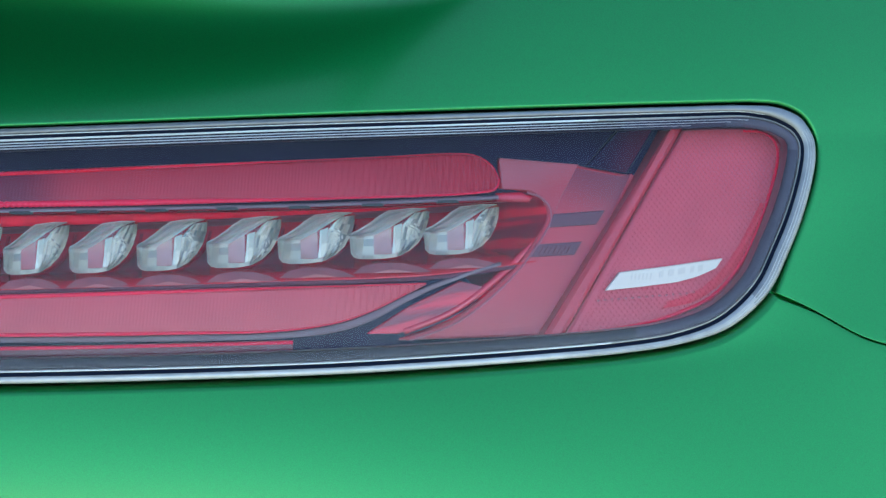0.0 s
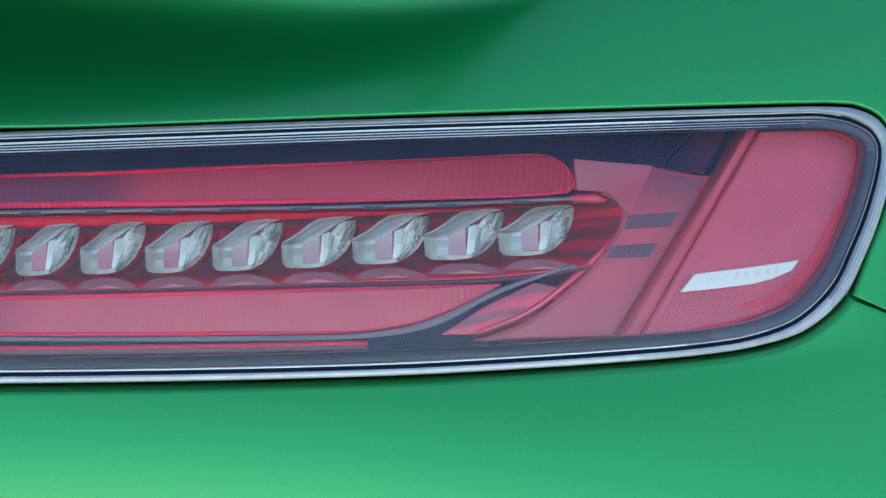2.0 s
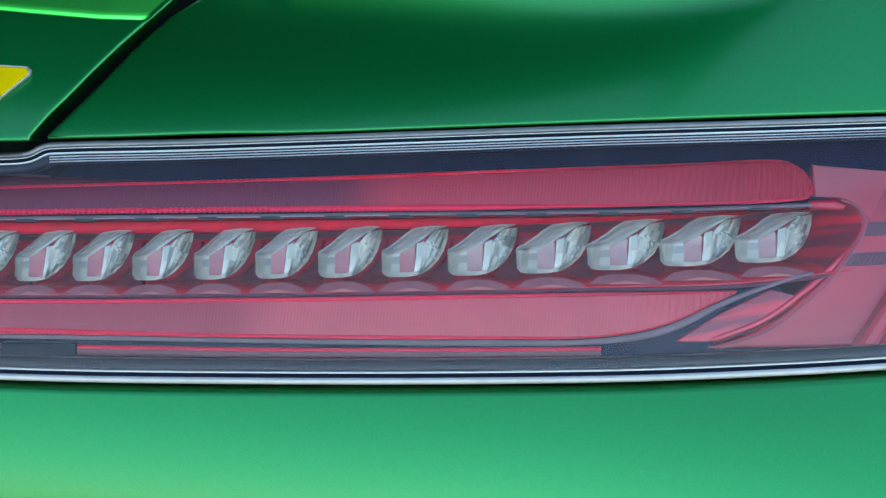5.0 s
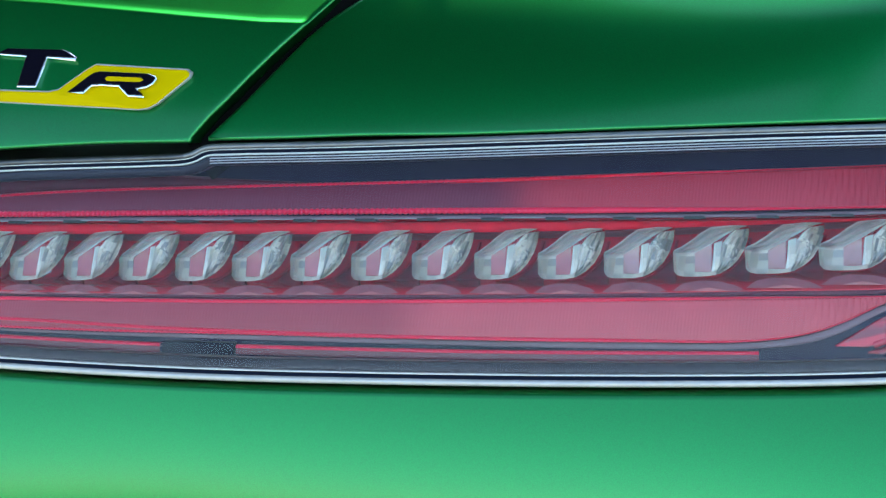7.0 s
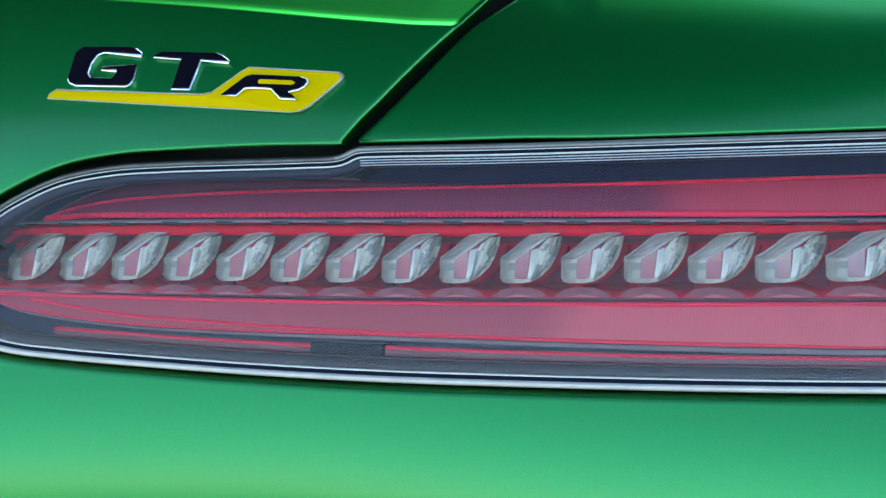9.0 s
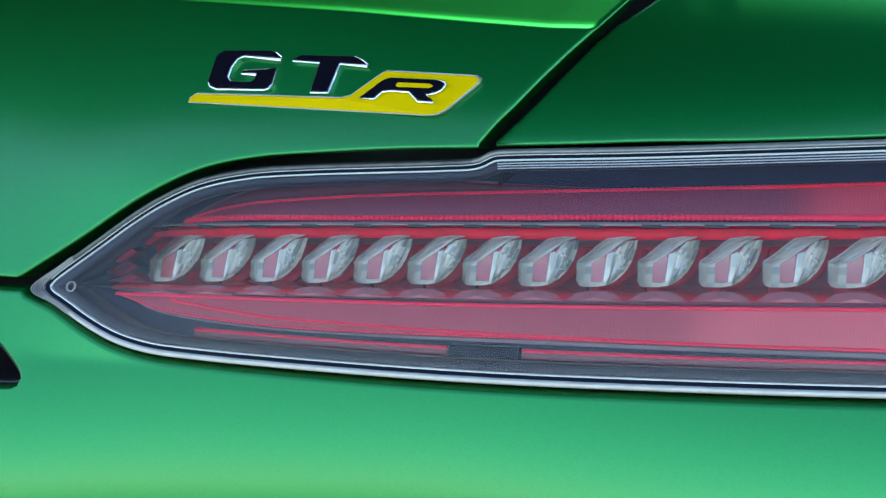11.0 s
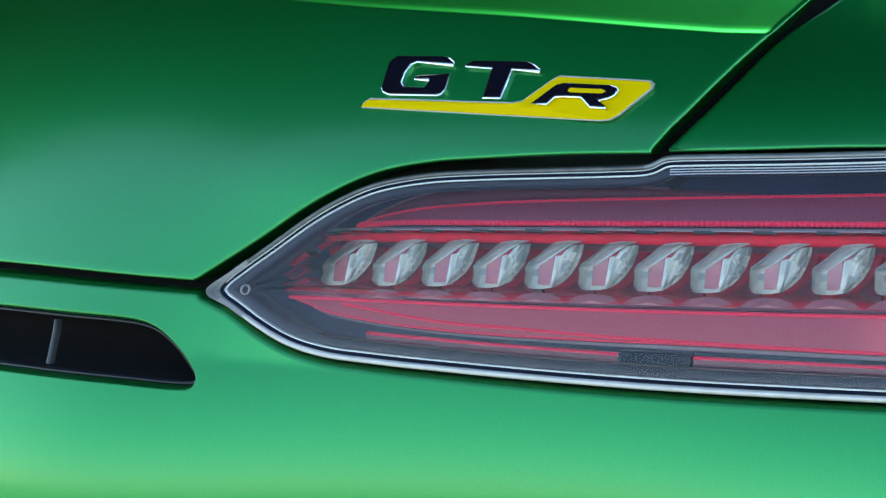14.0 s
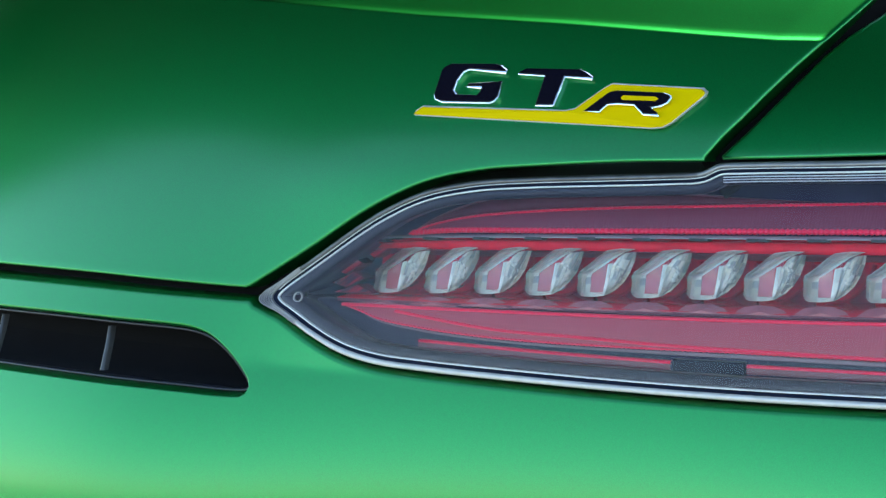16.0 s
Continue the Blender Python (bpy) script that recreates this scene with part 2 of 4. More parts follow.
def set_back(u):
    s = np.tan(np.radians(lean_angles(u)))
    p = -np.concatenate([[0], np.cumsum((s[1:] + s[:-1]) / 2 * np.diff(HS))])
    return p - np.interp(0, HS, p)


def table(limit):
    """The skin at all of US and HS, drawn smooth along the rear."""
    t = np.array([set_back(limit(u)) for u in US])
    bell = np.exp(-0.5 * (np.arange(-40, 41) / 13) ** 2)
    wide = np.pad(t, ((40, 40), (0, 0)), mode="reflect", reflect_type="odd")
    return sum(w * wide[k:k + len(t)] for k, w in enumerate(bell / bell.sum()))


# the boot lid's side of the seam and the quarter panel's
SKIN_LID, SKIN_SIDE, SKIN_LOW = table(lambda u: min(u, -0.191)), table(lambda u: max(u, -0.184)), table(lambda u: u)
UPPER = np.clip((HS - 0.02) / 0.024, 0, 1)[None, :]
SKIN_LID, SKIN_SIDE = SKIN_LOW * (1 - UPPER) + SKIN_LID * UPPER, SKIN_LOW * (1 - UPPER) + SKIN_SIDE * UPPER


def skin(u, h):
    """How far the skin stands out at u, h (metres), against the lamp's middle."""
    t = SKIN_LID if u < np.interp(h, [.046, .070, .0915, .128], [-.1898, -.1715, -.1500, -.1110]) else SKIN_SIDE
    i, j = (u - US[0]) / (US[1] - US[0]), (h - HS[0]) / (HS[1] - HS[0])
    i0, j0 = int(min(max(i, 0), len(US) - 2)), int(min(max(j, 0), len(HS) - 2))
    i, j = i - i0, j - j0
    return (1 - i) * ((1 - j) * t[i0, j0] + j * t[i0, j0 + 1]) + i * ((1 - j) * t[i0 + 1, j0] + j * t[i0 + 1, j0 + 1])


def on_body(u, h, d=0.0):
    u, h, d = u / 1000, h / 1000, d / 1000
    q = RADIUS + skin(u, h) + d
    a = u / RADIUS - TURN
    return Vector((CX + q * math.sin(a), CY - q * math.cos(a), LAMP_Z + h))


def spline(pts, n, closed=False):
    """n points at even steps along a smooth curve through pts."""
    p = np.array(pts, float)
    q = np.vstack([p[-1], p, p[0], p[1]]) if closed else np.vstack([2 * p[0] - p[1], p, 2 * p[-1] - p[-2]])
    out = []
    for i in range(1, len(q) - 2):
        a, b, c, e = q[i - 1:i + 3]
        # centripetal knots keep the curve from overshooting
        k = [max(1e-6, np.linalg.norm(y - x)) ** 0.5 for x, y in ((a, b), (b, c), (c, e))]
        m1 = (c - b) / k[1] - (c - a) / (k[0] + k[1]) + (b - a) / k[0]
        m2 = (e - c) / k[2] - (e - b) / (k[1] + k[2]) + (c - b) / k[1]
        m1, m2 = m1 * k[1], m2 * k[1]
        for t in np.linspace(0, 1, 12, endpoint=False):
            out.append((2 * t**3 - 3 * t**2 + 1) * b + (t**3 - 2 * t**2 + t) * m1 + (3 * t**2 - 2 * t**3) * c + (t**3 - t**2) * m2)
    out.append(q[-2] if not closed else out[0])
    out = np.array(out)
    s = np.concatenate([[0], np.cumsum(np.linalg.norm(np.diff(out, axis=0), axis=1))])
    at = np.linspace(0, s[-1], n, endpoint=not closed)
    return np.stack([np.interp(at, s, out[:, 0]), np.interp(at, s, out[:, 1])], 1)


def inward(loop, w):
    """A closed clockwise loop moved inwards by w."""
    t = np.roll(loop, -1, 0) - np.roll(loop, 1, 0)
    t /= np.linalg.norm(t, axis=1)[:, None]
    nrm = np.stack([t[:, 1], -t[:, 0]], 1)
    e = loop - np.roll(loop, 1, 0)
    e /= np.linalg.norm(e, axis=1)[:, None]
    w = np.broadcast_to(w, len(loop))
    half = np.clip((nrm * np.stack([e[:, 1], -e[:, 0]], 1)).sum(1), 0.5, 1)
    return loop + nrm * (w / half)[:, None]


def part(name, bm, mat, parent, label="", smooth=True):
    me = bpy.data.meshes.new(name)
    bm.normal_update()
    bm.to_mesh(me)
    bm.free()
    me.materials.append(mat)
    if smooth:
        me.polygons.foreach_set("use_smooth", [True] * len(me.polygons))
    ob = new(name, me)
    ob.parent = parent
    if parent is not None and parent.type == "EMPTY":
        ob.location = -parent.location
    return tagged(ob, label=label) if label else ob


def grid_mesh(rows, closed=False):
    """Quads between rows of (u, h, d)."""
    bm = bmesh.new()
    uvl = bm.loops.layers.uv.new("UVMap")
    vs = [[bm.verts.new(on_body(*p)) for p in r] for r in rows]
    n = len(rows[0])
    for i in range(len(rows) - 1):
        for j in range(n if closed else n - 1):
            k = (j + 1) % n
            try:
                f = bm.faces.new((vs[i][j], vs[i + 1][j], vs[i + 1][k], vs[i][k]))
            except ValueError:
                continue
            for lp, p in zip(f.loops, (rows[i][j], rows[i + 1][j], rows[i + 1][k], rows[i][k])):
                lp[uvl].uv = (p[0], p[1])
    return bm


def outwards(bm):
    """Faces turned to the outside of the car."""
    bm.normal_update()
    hub = Vector((CX, CY, 0))
    f = bm.faces[:]
    if sum((x.calc_center_median() - hub).xy.dot(x.normal.xy) * x.calc_area() for x in f) < 0:
        bmesh.ops.reverse_faces(bm, faces=f)
    return bm


def ring(name, loop, profile, mat, parent, label=""):
    """A band round a closed loop: profile is a list of (inset, d)."""
    rows = [[(u, h, d) for u, h in inward(loop, w)] for w, d in profile]
    return part(name, outwards(grid_mesh(rows, True)), mat, parent, label)


def between(lower, upper, section, n):
    """Rows from a lower to an upper curve of n points each; section is a list of (share of the way up, d)."""
    return [[(*(a * (1 - v) + b * v), d) for a, b in zip(lower, upper)] for v, d in section]


def band(name, lower, upper, section, mat, parent, label="", n=160):
    lo, up = spline(lower, n), spline(upper, n)
    return part(name, outwards(grid_mesh(between(lo, up, section, n))), mat, parent, label)


def bead(name, pts, width, d, tall, mat, parent, label="", n=80):
    """A rounded bead along a line; the width is one number or n of them."""
    c = spline(pts, n)
    t = np.gradient(c, axis=0)
    t /= np.linalg.norm(t, axis=1)[:, None]
    nr = np.stack([-t[:, 1], t[:, 0]], 1)
    wide = np.broadcast_to(width, len(c))
    rows = []
    for a in np.linspace(-math.pi / 2, math.pi / 2, 7):
        o = math.sin(a) / 2
        rows.append([(*(p + q * o * w), d + tall * math.cos(a)) for p, q, w in zip(c, nr, wide)])
    rows = [[(u, h, d - 2) for u, h, _ in rows[0]]] + rows + [[(u, h, d - 2) for u, h, _ in rows[-1]]]
    return part(name, outwards(grid_mesh(rows)), mat, parent, label)


def plate(name, outline, d0, d1, mat, parent, label="", bevel=0.4, flat=False):
    """A flat-faced piece of the given outline from depth d0 to d1, with a bevelled front edge."""
    p = np.array(outline, float)
    a = sum(p[i - 1][0] * p[i][1] - p[i][0] * p[i - 1][1] for i in range(len(p)))
    if a > 0:
        p = p[::-1]
    loops = [(p, d0), (p, d1 - bevel), (inward(p, bevel * 0.4), d1 - bevel * 0.25), (inward(p, bevel), d1)]
    bm = bmesh.new()
    uvl = bm.loops.layers.uv.new("UVMap")
    vs = [[bm.verts.new(on_body(u, h, d)) for u, h in q] for q, d in loops]
    if flat:
        q = np.array([v.co for v in vs[3]])
        mid = q.mean(0)
        nrm = np.linalg.svd(q - mid)[2][2]
        for low, mid_v, high, v in zip(vs[1], vs[2], vs[0], vs[3]):
            shift = Vector(nrm * float(np.dot(mid - np.array(v.co), nrm)))
            for w in (low, mid_v, v):
                w.co += shift
    for i in range(3):
        for j in range(len(p)):
            k = (j + 1) % len(p)
            bm.faces.new((vs[i][j], vs[i][k], vs[i + 1][k], vs[i + 1][j]))
    top = bm.faces.new(vs[3])
    back = bm.faces.new(vs[0][::-1])
    bm.normal_update()
    for lp, (u, h) in zip(top.loops, loops[3][0]):
        lp[uvl].uv = (u, h)
    bmesh.ops.triangulate(bm, faces=[top, back])
    bmesh.ops.recalc_face_normals(bm, faces=bm.faces[:])
    return part(name, bm, mat, parent, label, False)


# ---- ground and surroundings ----
bm = bmesh.new()
bmesh.ops.create_grid(bm, x_segments=8, y_segments=8, size=600)
ground = part("ground", bm, GROUND, None)
tagged(ground, "pale sunlit concrete ground under the car", "ground", kind="structure")

# ---- the car ----
car = new("car")
car.empty_display_size = 0.2
car.location = (CX, CY, 0)
tagged(car, "green satin metallic sports car, rear corner with its tail lamp", "car")


def roll(rows, side, r=1.5, deep=14):
    """Turns one border of a panel's rows in by a rounded edge. side: first or last row, or left or right column."""
    g = np.array(rows, float)
    if side in ("left", "right"):
        g = g.transpose(1, 0, 2)
    if side in ("last", "right"):
        g = g[::-1]
    e, nx = g[0], g[1]
    t = np.gradient(e[:, :2], axis=0)
    t /= np.maximum(1e-9, np.linalg.norm(t, axis=1))[:, None]
    o = np.stack([-t[:, 1], t[:, 0]], 1)
    o *= np.sign(((e - nx)[:, :2] * o).sum(1).mean())
    far = np.linalg.norm((g - e)[:, :, :2], axis=2)
    g[:, :, :2] -= o * r * np.clip(1 - far / 20, 0, 1)[:, :, None]
    e = g[0].copy()
    add = []
    for f in np.radians([18, 36, 54, 72, 90]):
        q = e.copy()
        q[:, :2] += o * r * math.sin(f)
        q[:, 2] -= r * (1 - math.cos(f))
        add.append(q)
    q = add[-1].copy()
    q[:, 2] -= deep
    g = np.concatenate([[q], add[::-1], g])
    if side in ("last", "right"):
        g = g[::-1]
    return g.transpose(1, 0, 2) if side in ("left", "right") else g


def bowed(rows, heights, shifts):
    """Bends a panel's side of the joint between boot lid and quarter panel; shifts along the rear at given heights."""
    g = np.array(rows, float)
    line = -188 + (g[:, :, 1] - 46) * 0.85
    g[:, :, 0] += np.interp(g[:, :, 1], heights, shifts) * np.exp(-((g[:, :, 0] - line) / 45) ** 2)
    return g


def swept(rows):
    """Bends the joint between quarter panel and bumper, outside the lamp, into its shallow curve."""
    g = np.array(rows, float)
    line = -15 - (g[:, :, 0] - 205.5) * 0.437
    g[:, :, 1] -= 2.7 * np.exp(-((g[:, :, 0] - 237) / 14) ** 2 - ((g[:, :, 1] - line) / 22) ** 2)
    return g


def joined(*legs):
    """Legs of (points, count) set end to end."""
    return np.vstack([spline(p, n + 1)[:-1] if i < len(legs) - 1 else spline(p, n) for i, (p, n) in enumerate(legs)])


OUTLINE = spline([(-397.3, -16.6), (-384.5, -7.0), (-367.7, 4.3), (-349.4, 16.4), (-336.8, 23.4), (-318.7, 30.8), (-294.7, 35.4),
                  (-267.9, 37.3), (-233.9, 38.6), (-207, 39.6), (-193.5, 40.6), (-187, 43.4), (-178, 44.0), (-133, 45.1), (-43.6, 48.2),
                  (20.6, 50.4), (84, 52.2), (127.7, 53.5), (172.7, 54.7), (203, 55.2), (214.7, 54.2), (223.6, 50.1), (228, 42.6), (228, 36.1),
                  (225.1, 26.5), (218.6, 11.8), (211.5, -0.8), (203.5, -13.2), (194.9, -21.3), (183.2, -28.3), (165.2, -33), (143.3, -35.7),
                  (111.3, -37.7), (80, -39.2), (39, -40.8), (-1.7, -41.7), (-62, -42.6), (-123.6, -43.2), (-170, -43.5), (-216, -43.2),
                  (-266.7, -42.3), (-306.7, -41.3), (-332.4, -39.9), (-350.4, -36.4), (-366.3, -30.4), (-383.0, -22.4)], 640, True)

# quarter panel above and beside the lamp
inner = joined(([(-186.6, 44.9), (-158, 45.6), (-122, 46.8), (-89.8, 47.2), (-20.7, 49.6), (41.6, 51.8), (105.8, 53.8), (172.9, 55.6), (203, 56.2)], 150),
               ([(203, 56.2), (215.6, 55.1), (224.6, 50.8), (229.0, 43), (229.0, 36), (226.0, 26), (219.1, 11.4), (211.9, -1.5), (204.8, -14.8)], 90))
outer = joined(([(-100, 150), (80, 150), (300, 150)], 150), ([(300, 150), (400, 150), (430, 120), (430, 0), (430, -113.1)], 90))
steps = np.linspace(0, 1, 70) ** 1.3
rows = [[(*(a * (1 - v) + b * v), 0.0) for a, b in zip(inner, outer)] for v in steps]
rows = roll(roll(roll(bowed(swept(rows), [45, 85, 92, 100, 128, 150], [0, 0.4, 2.0, 6.5, 18, 28]), "first"), "left"), "right", 0.3)
part("quarter_panel", outwards(grid_mesh(rows)), PAINT, car)

# boot lid, up to its crease and past it
low = joined(([(-192.0, 44.1), (-228.2, 43.4), (-265.9, 41.5), (-292.3, 39.6), (-319.3, 34.4), (-346.9, 22.4), (-374.2, 5.8), (-405.2, -12.4)], 150),
             ([(-406.9, -12.6), (-452, -11.9), (-513, -10.8), (-585, -10.4), (-740, -10.1)], 100))
share = np.linspace(0, 1, len(low))
up_u = low[:, 0] + 37.8 * (1 - share) ** 2
crease_h = np.interp(-up_u, [155.4, 202.8, 267.9, 350, 470, 740], [88.5, 92.5, 98.6, 104.9, 116.5, 140])
crest = np.stack([up_u, crease_h], 1)
rows = [[(*(a * (1 - v) + b * v), 0.0) for a, b in zip(low, crest)] for v in np.linspace(0, 1, 60)]
for k, (rise, back) in enumerate(((0.5, 0.0), (1.1, 0.42), (1.8, 1.0), (2.6, 1.5), (4, 2.0), (9, 3.7), (16, 5.9), (24, 8.6), (36, 12.8), (60, 23))):
    rows.append([(u + rise * 0.9 * (1 - s) ** 2, h + rise, -back) for (u, h), s in zip(crest, share)])
rows = bowed(rows, [44, 53, 70, 80, 88], [-1.3, -2.6, -2.4, -1.6, -0.2])
rows = roll(roll(rows, "first"), "left")
part("boot_lid", outwards(grid_mesh(rows)), PAINT, car)

# bumper below, with the vent's opening left out
VENT = spline([(-721.0, -30.4), (-636.8, -30.4), (-569.4, -30.4), (-523.1, -30.2), (-481.1, -30.4), (-443, -30.7), (-431, -31.4), (-420.5, -33.6), (-410.1, -38.6), (-399.0, -46.6), (-394.0, -51.2),
               (-392.9, -53.6), (-394.4, -55.8), (-401.0, -56.6), (-432.8, -56.4), (-507.9, -56.2), (-552.7, -56.2), (-633.3, -56.4), (-716.5, -56.6)], 300, True) - np.array((0.9, 0))
HOLE = inward(VENT, -2.0)
low_edge = inward(OUTLINE, -1.3)
first = int(np.argmin(np.linalg.norm(low_edge - np.array((205.6, -15.6)), axis=1)))
top = np.vstack([low_edge[first:-6], [(-399.4, -18.6)], spline([(-401.8, -16.4), (-450, -15.8), (-510, -14.9), (-580, -14.5), (-740, -14.2)], 110)])
n = len(top)
s = np.linspace(0, 1, n)
bottom = np.stack([np.interp(s, [0, 0.1, 0.2, 1], [430, 430, 330, -740]), np.interp(s, [0, 0.1, 0.2, 1], [-113.4, -500, -859, -859])], 1)
steps = np.linspace(0, 1, 130) ** 2.3
rows = [[(*(a * (1 - v) + b * v), 0.0) for a, b in zip(top, bottom)] for v in steps]
rows = roll(roll(swept(rows), "first", 3.0), "left", 0.3)
bm = outwards(grid_mesh(rows))


def inside(u, h, loop):
    c = False
    for (x0, y0), (x1, y1) in zip(loop, np.roll(loop, 1, 0)):
        if (y0 > h) != (y1 > h) and u < (x1 - x0) * (h - y0) / (y1 - y0) + x0:
            c = not c
    return c


uvl = bm.loops.layers.uv.active
WIDE = inward(VENT, -8.5)
gone = []
for f in bm.faces:
    u, h = sum((lp[uvl].uv for lp in f.loops), Vector((0, 0))) / len(f.loops)
    if u < -378 and -72 < h < -20 and inside(u, h, WIDE):
        gone.append(f)
cells = [[tuple(lp[uvl].uv) for lp in f.loops] for f in gone]
bmesh.ops.delete(bm, geom=gone, context="FACES")
# new skin between the cut and the rim of the opening
places, index, cuts = [], {}, []
for e in bm.edges:
    if e.is_boundary and all(-745 < v.link_loops[0][uvl].uv.x < -370 and -80 < v.link_loops[0][uvl].uv.y < -19 for v in e.verts):
        for v in e.verts:
            if v not in index:
                index[v] = len(places)
                places.append(v.link_loops[0][uvl].uv.copy())
        cuts.append(tuple(index[v] for v in e.verts))
seams = list(index)
for w, hop in ((-2.0, 1), (-3.6, 2), (-5.4, 3)):
    rim = inward(VENT, w)[::hop]
    base = len(places)
    places += [Vector(p) for p in rim]
    if hop == 1:
        cuts += [(base + i, base + (i + 1) % len(rim)) for i in range(len(rim))]
new_xy, _, new_faces, source, _, _ = delaunay_2d_cdt(places, cuts, [], 0, 1e-4)
made = [seams[o[0]] if o and o[0] < len(seams) else bm.verts.new(on_body(v.x, v.y)) for v, o in zip(new_xy, source)]
for f in new_faces:
    u, h = sum((new_xy[i] for i in f), Vector((0, 0))) / len(f)
    if not inside(u, h, HOLE) and any(inside(u, h, c) for c in cells):
        face = bm.faces.new([made[i] for i in f])
        for lp, i in zip(face.loops, f):
            lp[uvl].uv = new_xy[i]
        face.normal_update()
        if face.normal.y > 0:
            face.normal_flip()
bmesh.ops.delete(bm, geom=[v for v in bm.verts if not v.link_faces], context="VERTS")
part("bumper", bm, PAINT, car)

# dark backing behind the joints, and the painted flange behind the one outside the lamp
for pts, wide in (([(-100, 128), (-141, 95), (-170, 69), (-189, 46), (-196, 40)], 26), ([(-380, -14), (-404, -14), (-500, -13.3), (-740, -12.6)], 22), ([(196, -12), (215, -19), (300, -57), (430, -112)], 16)):
    bead("inner_panel", pts, wide, -13, 1.5, VOID, car, "black inner panel", 60)
bead("inner_flange", [(203, -9), (206, -16.5), (237, -31.5), (300, -57), (430, -112)], 9, -5.5, 1.2, PAINT, car, "painted flange inside the joint", 60)

# dark bulkhead that closes the body from behind
us = np.linspace(-745, 435, 60)
rows = [[(u, h, d) for u in us] for h, d in ((140, -60), (140, -150), (100, -170), (-400, -170), (-858, -170))]
part("bulkhead", outwards(grid_mesh(rows)), VOID, car, "black inner bulkhead")
for u in (-745, 435):
    rows = [[(u, h, d) for h in (-858, -600, -300, -100, 0, 100, 148)] for d in (-6, -90, -170)]
    part("bulkhead", grid_mesh(rows), VOID, car, "black inner bulkhead")

# unseen rear wing above the boot lid, shaped to darken the lid's reflections
mid, along = Vector((-0.228, 0.775, 1.15)), Vector((0.962, -0.272, 0)).normalized()
across = Vector((-along.y, along.x, 0))
bm = bmesh.new()
sections = []
for k in np.linspace(-1.05, 0.39, 60):
    ringv = []
    for a in np.linspace(0, 2 * math.pi, 25)[:-1]:
        chord = 0.14
        c = chord * math.cos(a)
        if c > 0:
            c *= 1 + 0.5 * min(1, max(0, (-0.05 - k) / 0.3))
            c *= 1 - 0.62 * min(1, max(0, (k + 0.12) / 0.51))
        else:
            c *= 1.12 - 0.6 * min(1, max(0, (k + 0.05) / 0.44)) ** 1.3
        t = 0.014 * math.sin(a) * (1 - 0.45 * math.cos(a))
        ringv.append(bm.verts.new(mid + along * k + across * (c + 0.185 * max(0, -k)) + Vector((0, 0, t - 0.05 * (c / chord + 0.2) ** 2 * 0.25 - 0.02 * (k + 0.3) ** 2))))
    sections.append(ringv)
for p, q in zip(sections, sections[1:]):
    for j in range(24):
        bm.faces.new((p[j], q[j], q[(j + 1) % 24], p[(j + 1) % 24]))
bm.faces.new(sections[0])
bm.faces.new(sections[-1][::-1])
bmesh.ops.recalc_face_normals(bm, faces=bm.faces[:])
wing = part("rear_wing", bm, CARBON, car, "dark carbon rear wing")
for k, wide, x0, z0, z1, name in ((0.392, 0.004, -0.11, 1.09, 1.20, "end_plate"), (-0.25, 0.008, -0.02, 0.985, 1.16, "upright"), (-0.72, 0.008, -0.02, 0.985, 1.16, "upright")):
    bm = bmesh.new()
    bmesh.ops.create_cube(bm, size=1)
    for v in bm.verts:
        p = mid + along * (k + v.co.x * wide) + across * ((0.04 if name == "end_plate" else 0.16) + v.co.y * (0.32 if name == "end_plate" else 0.09))
        v.co = Vector((p.x, p.y, z0 + (v.co.z + 0.5) * (z1 - z0)))
    bmesh.ops.bevel(bm, geom=bm.edges[:], offset=0.0015, segments=2, affect="EDGES")
    part(name, bm, CARBON, wing)

# vent in the bumper
vent = ring("vent", VENT, [(2.0, -5.5), (2.4, -7), (2.6, -30), (14, -32)], VOID, car, "black air outlet with upright slats in the bumper")
ring("flange", VENT, [(-2.3, -0.05), (-2.0, 0.01), (-1.7, 0.0), (-1.2, -0.3), (-0.6, -1.0), (-0.1, -2.0), (0.3, -3.4), (0.5, -6)], PAINT, vent)
ring("lip", VENT, [(0.3, -5.0), (0.6, -3.8), (1.1, -3.4), (1.7, -3.8), (2.2, -6.4)], LIP, vent, "satin black lip")
plate("back", [(-723, -28), (-430, -29), (-392, -50), (-392, -58), (-723, -60)], -34, -30, VOID, vent)
for u in (-491.4, -577.4, -663.4):
    bm = grid_mesh([[(u + x + 4.0 * k - 1.2 * (1 - k) ** 4, -34.5 - k * 21, d) for k in (0, 0.15, 0.33, 0.66, 1)] for x, d in ((-1.4, -12.5), (-1.4, -10), (-1.0, -9.2), (-0.2, -9), (0.6, -9.4), (0.8, -10.4), (0.8, -12.5))])
    bmesh.ops.recalc_face_normals(bm, faces=bm.faces[:])
    part("slat", bm, SLATS, vent)

# ---- tail lamp ----
def soften(loop, reach=5.5):
    """The loop with its pointed inner end rounded off."""
    k = np.exp(-0.5 * (np.arange(-24, 25) / reach) ** 2)
    k /= k.sum()
    wide = np.vstack([loop[-24:], loop, loop[:24]])
    soft = np.stack([np.convolve(wide[:, i], k, "valid") for i in (0, 1)], 1)
    w = np.clip((-370 - loop[:, 0]) / 20, 0, 1)[:, None]
    return loop * (1 - w) + soft * w


def ladder(name, loops, mat, parent, label=""):
    """A band through closed loops, each with its depth."""
    return part(name, outwards(grid_mesh([[(u, h, d) for u, h in lp] for lp, d in loops], True)), mat, parent, label)


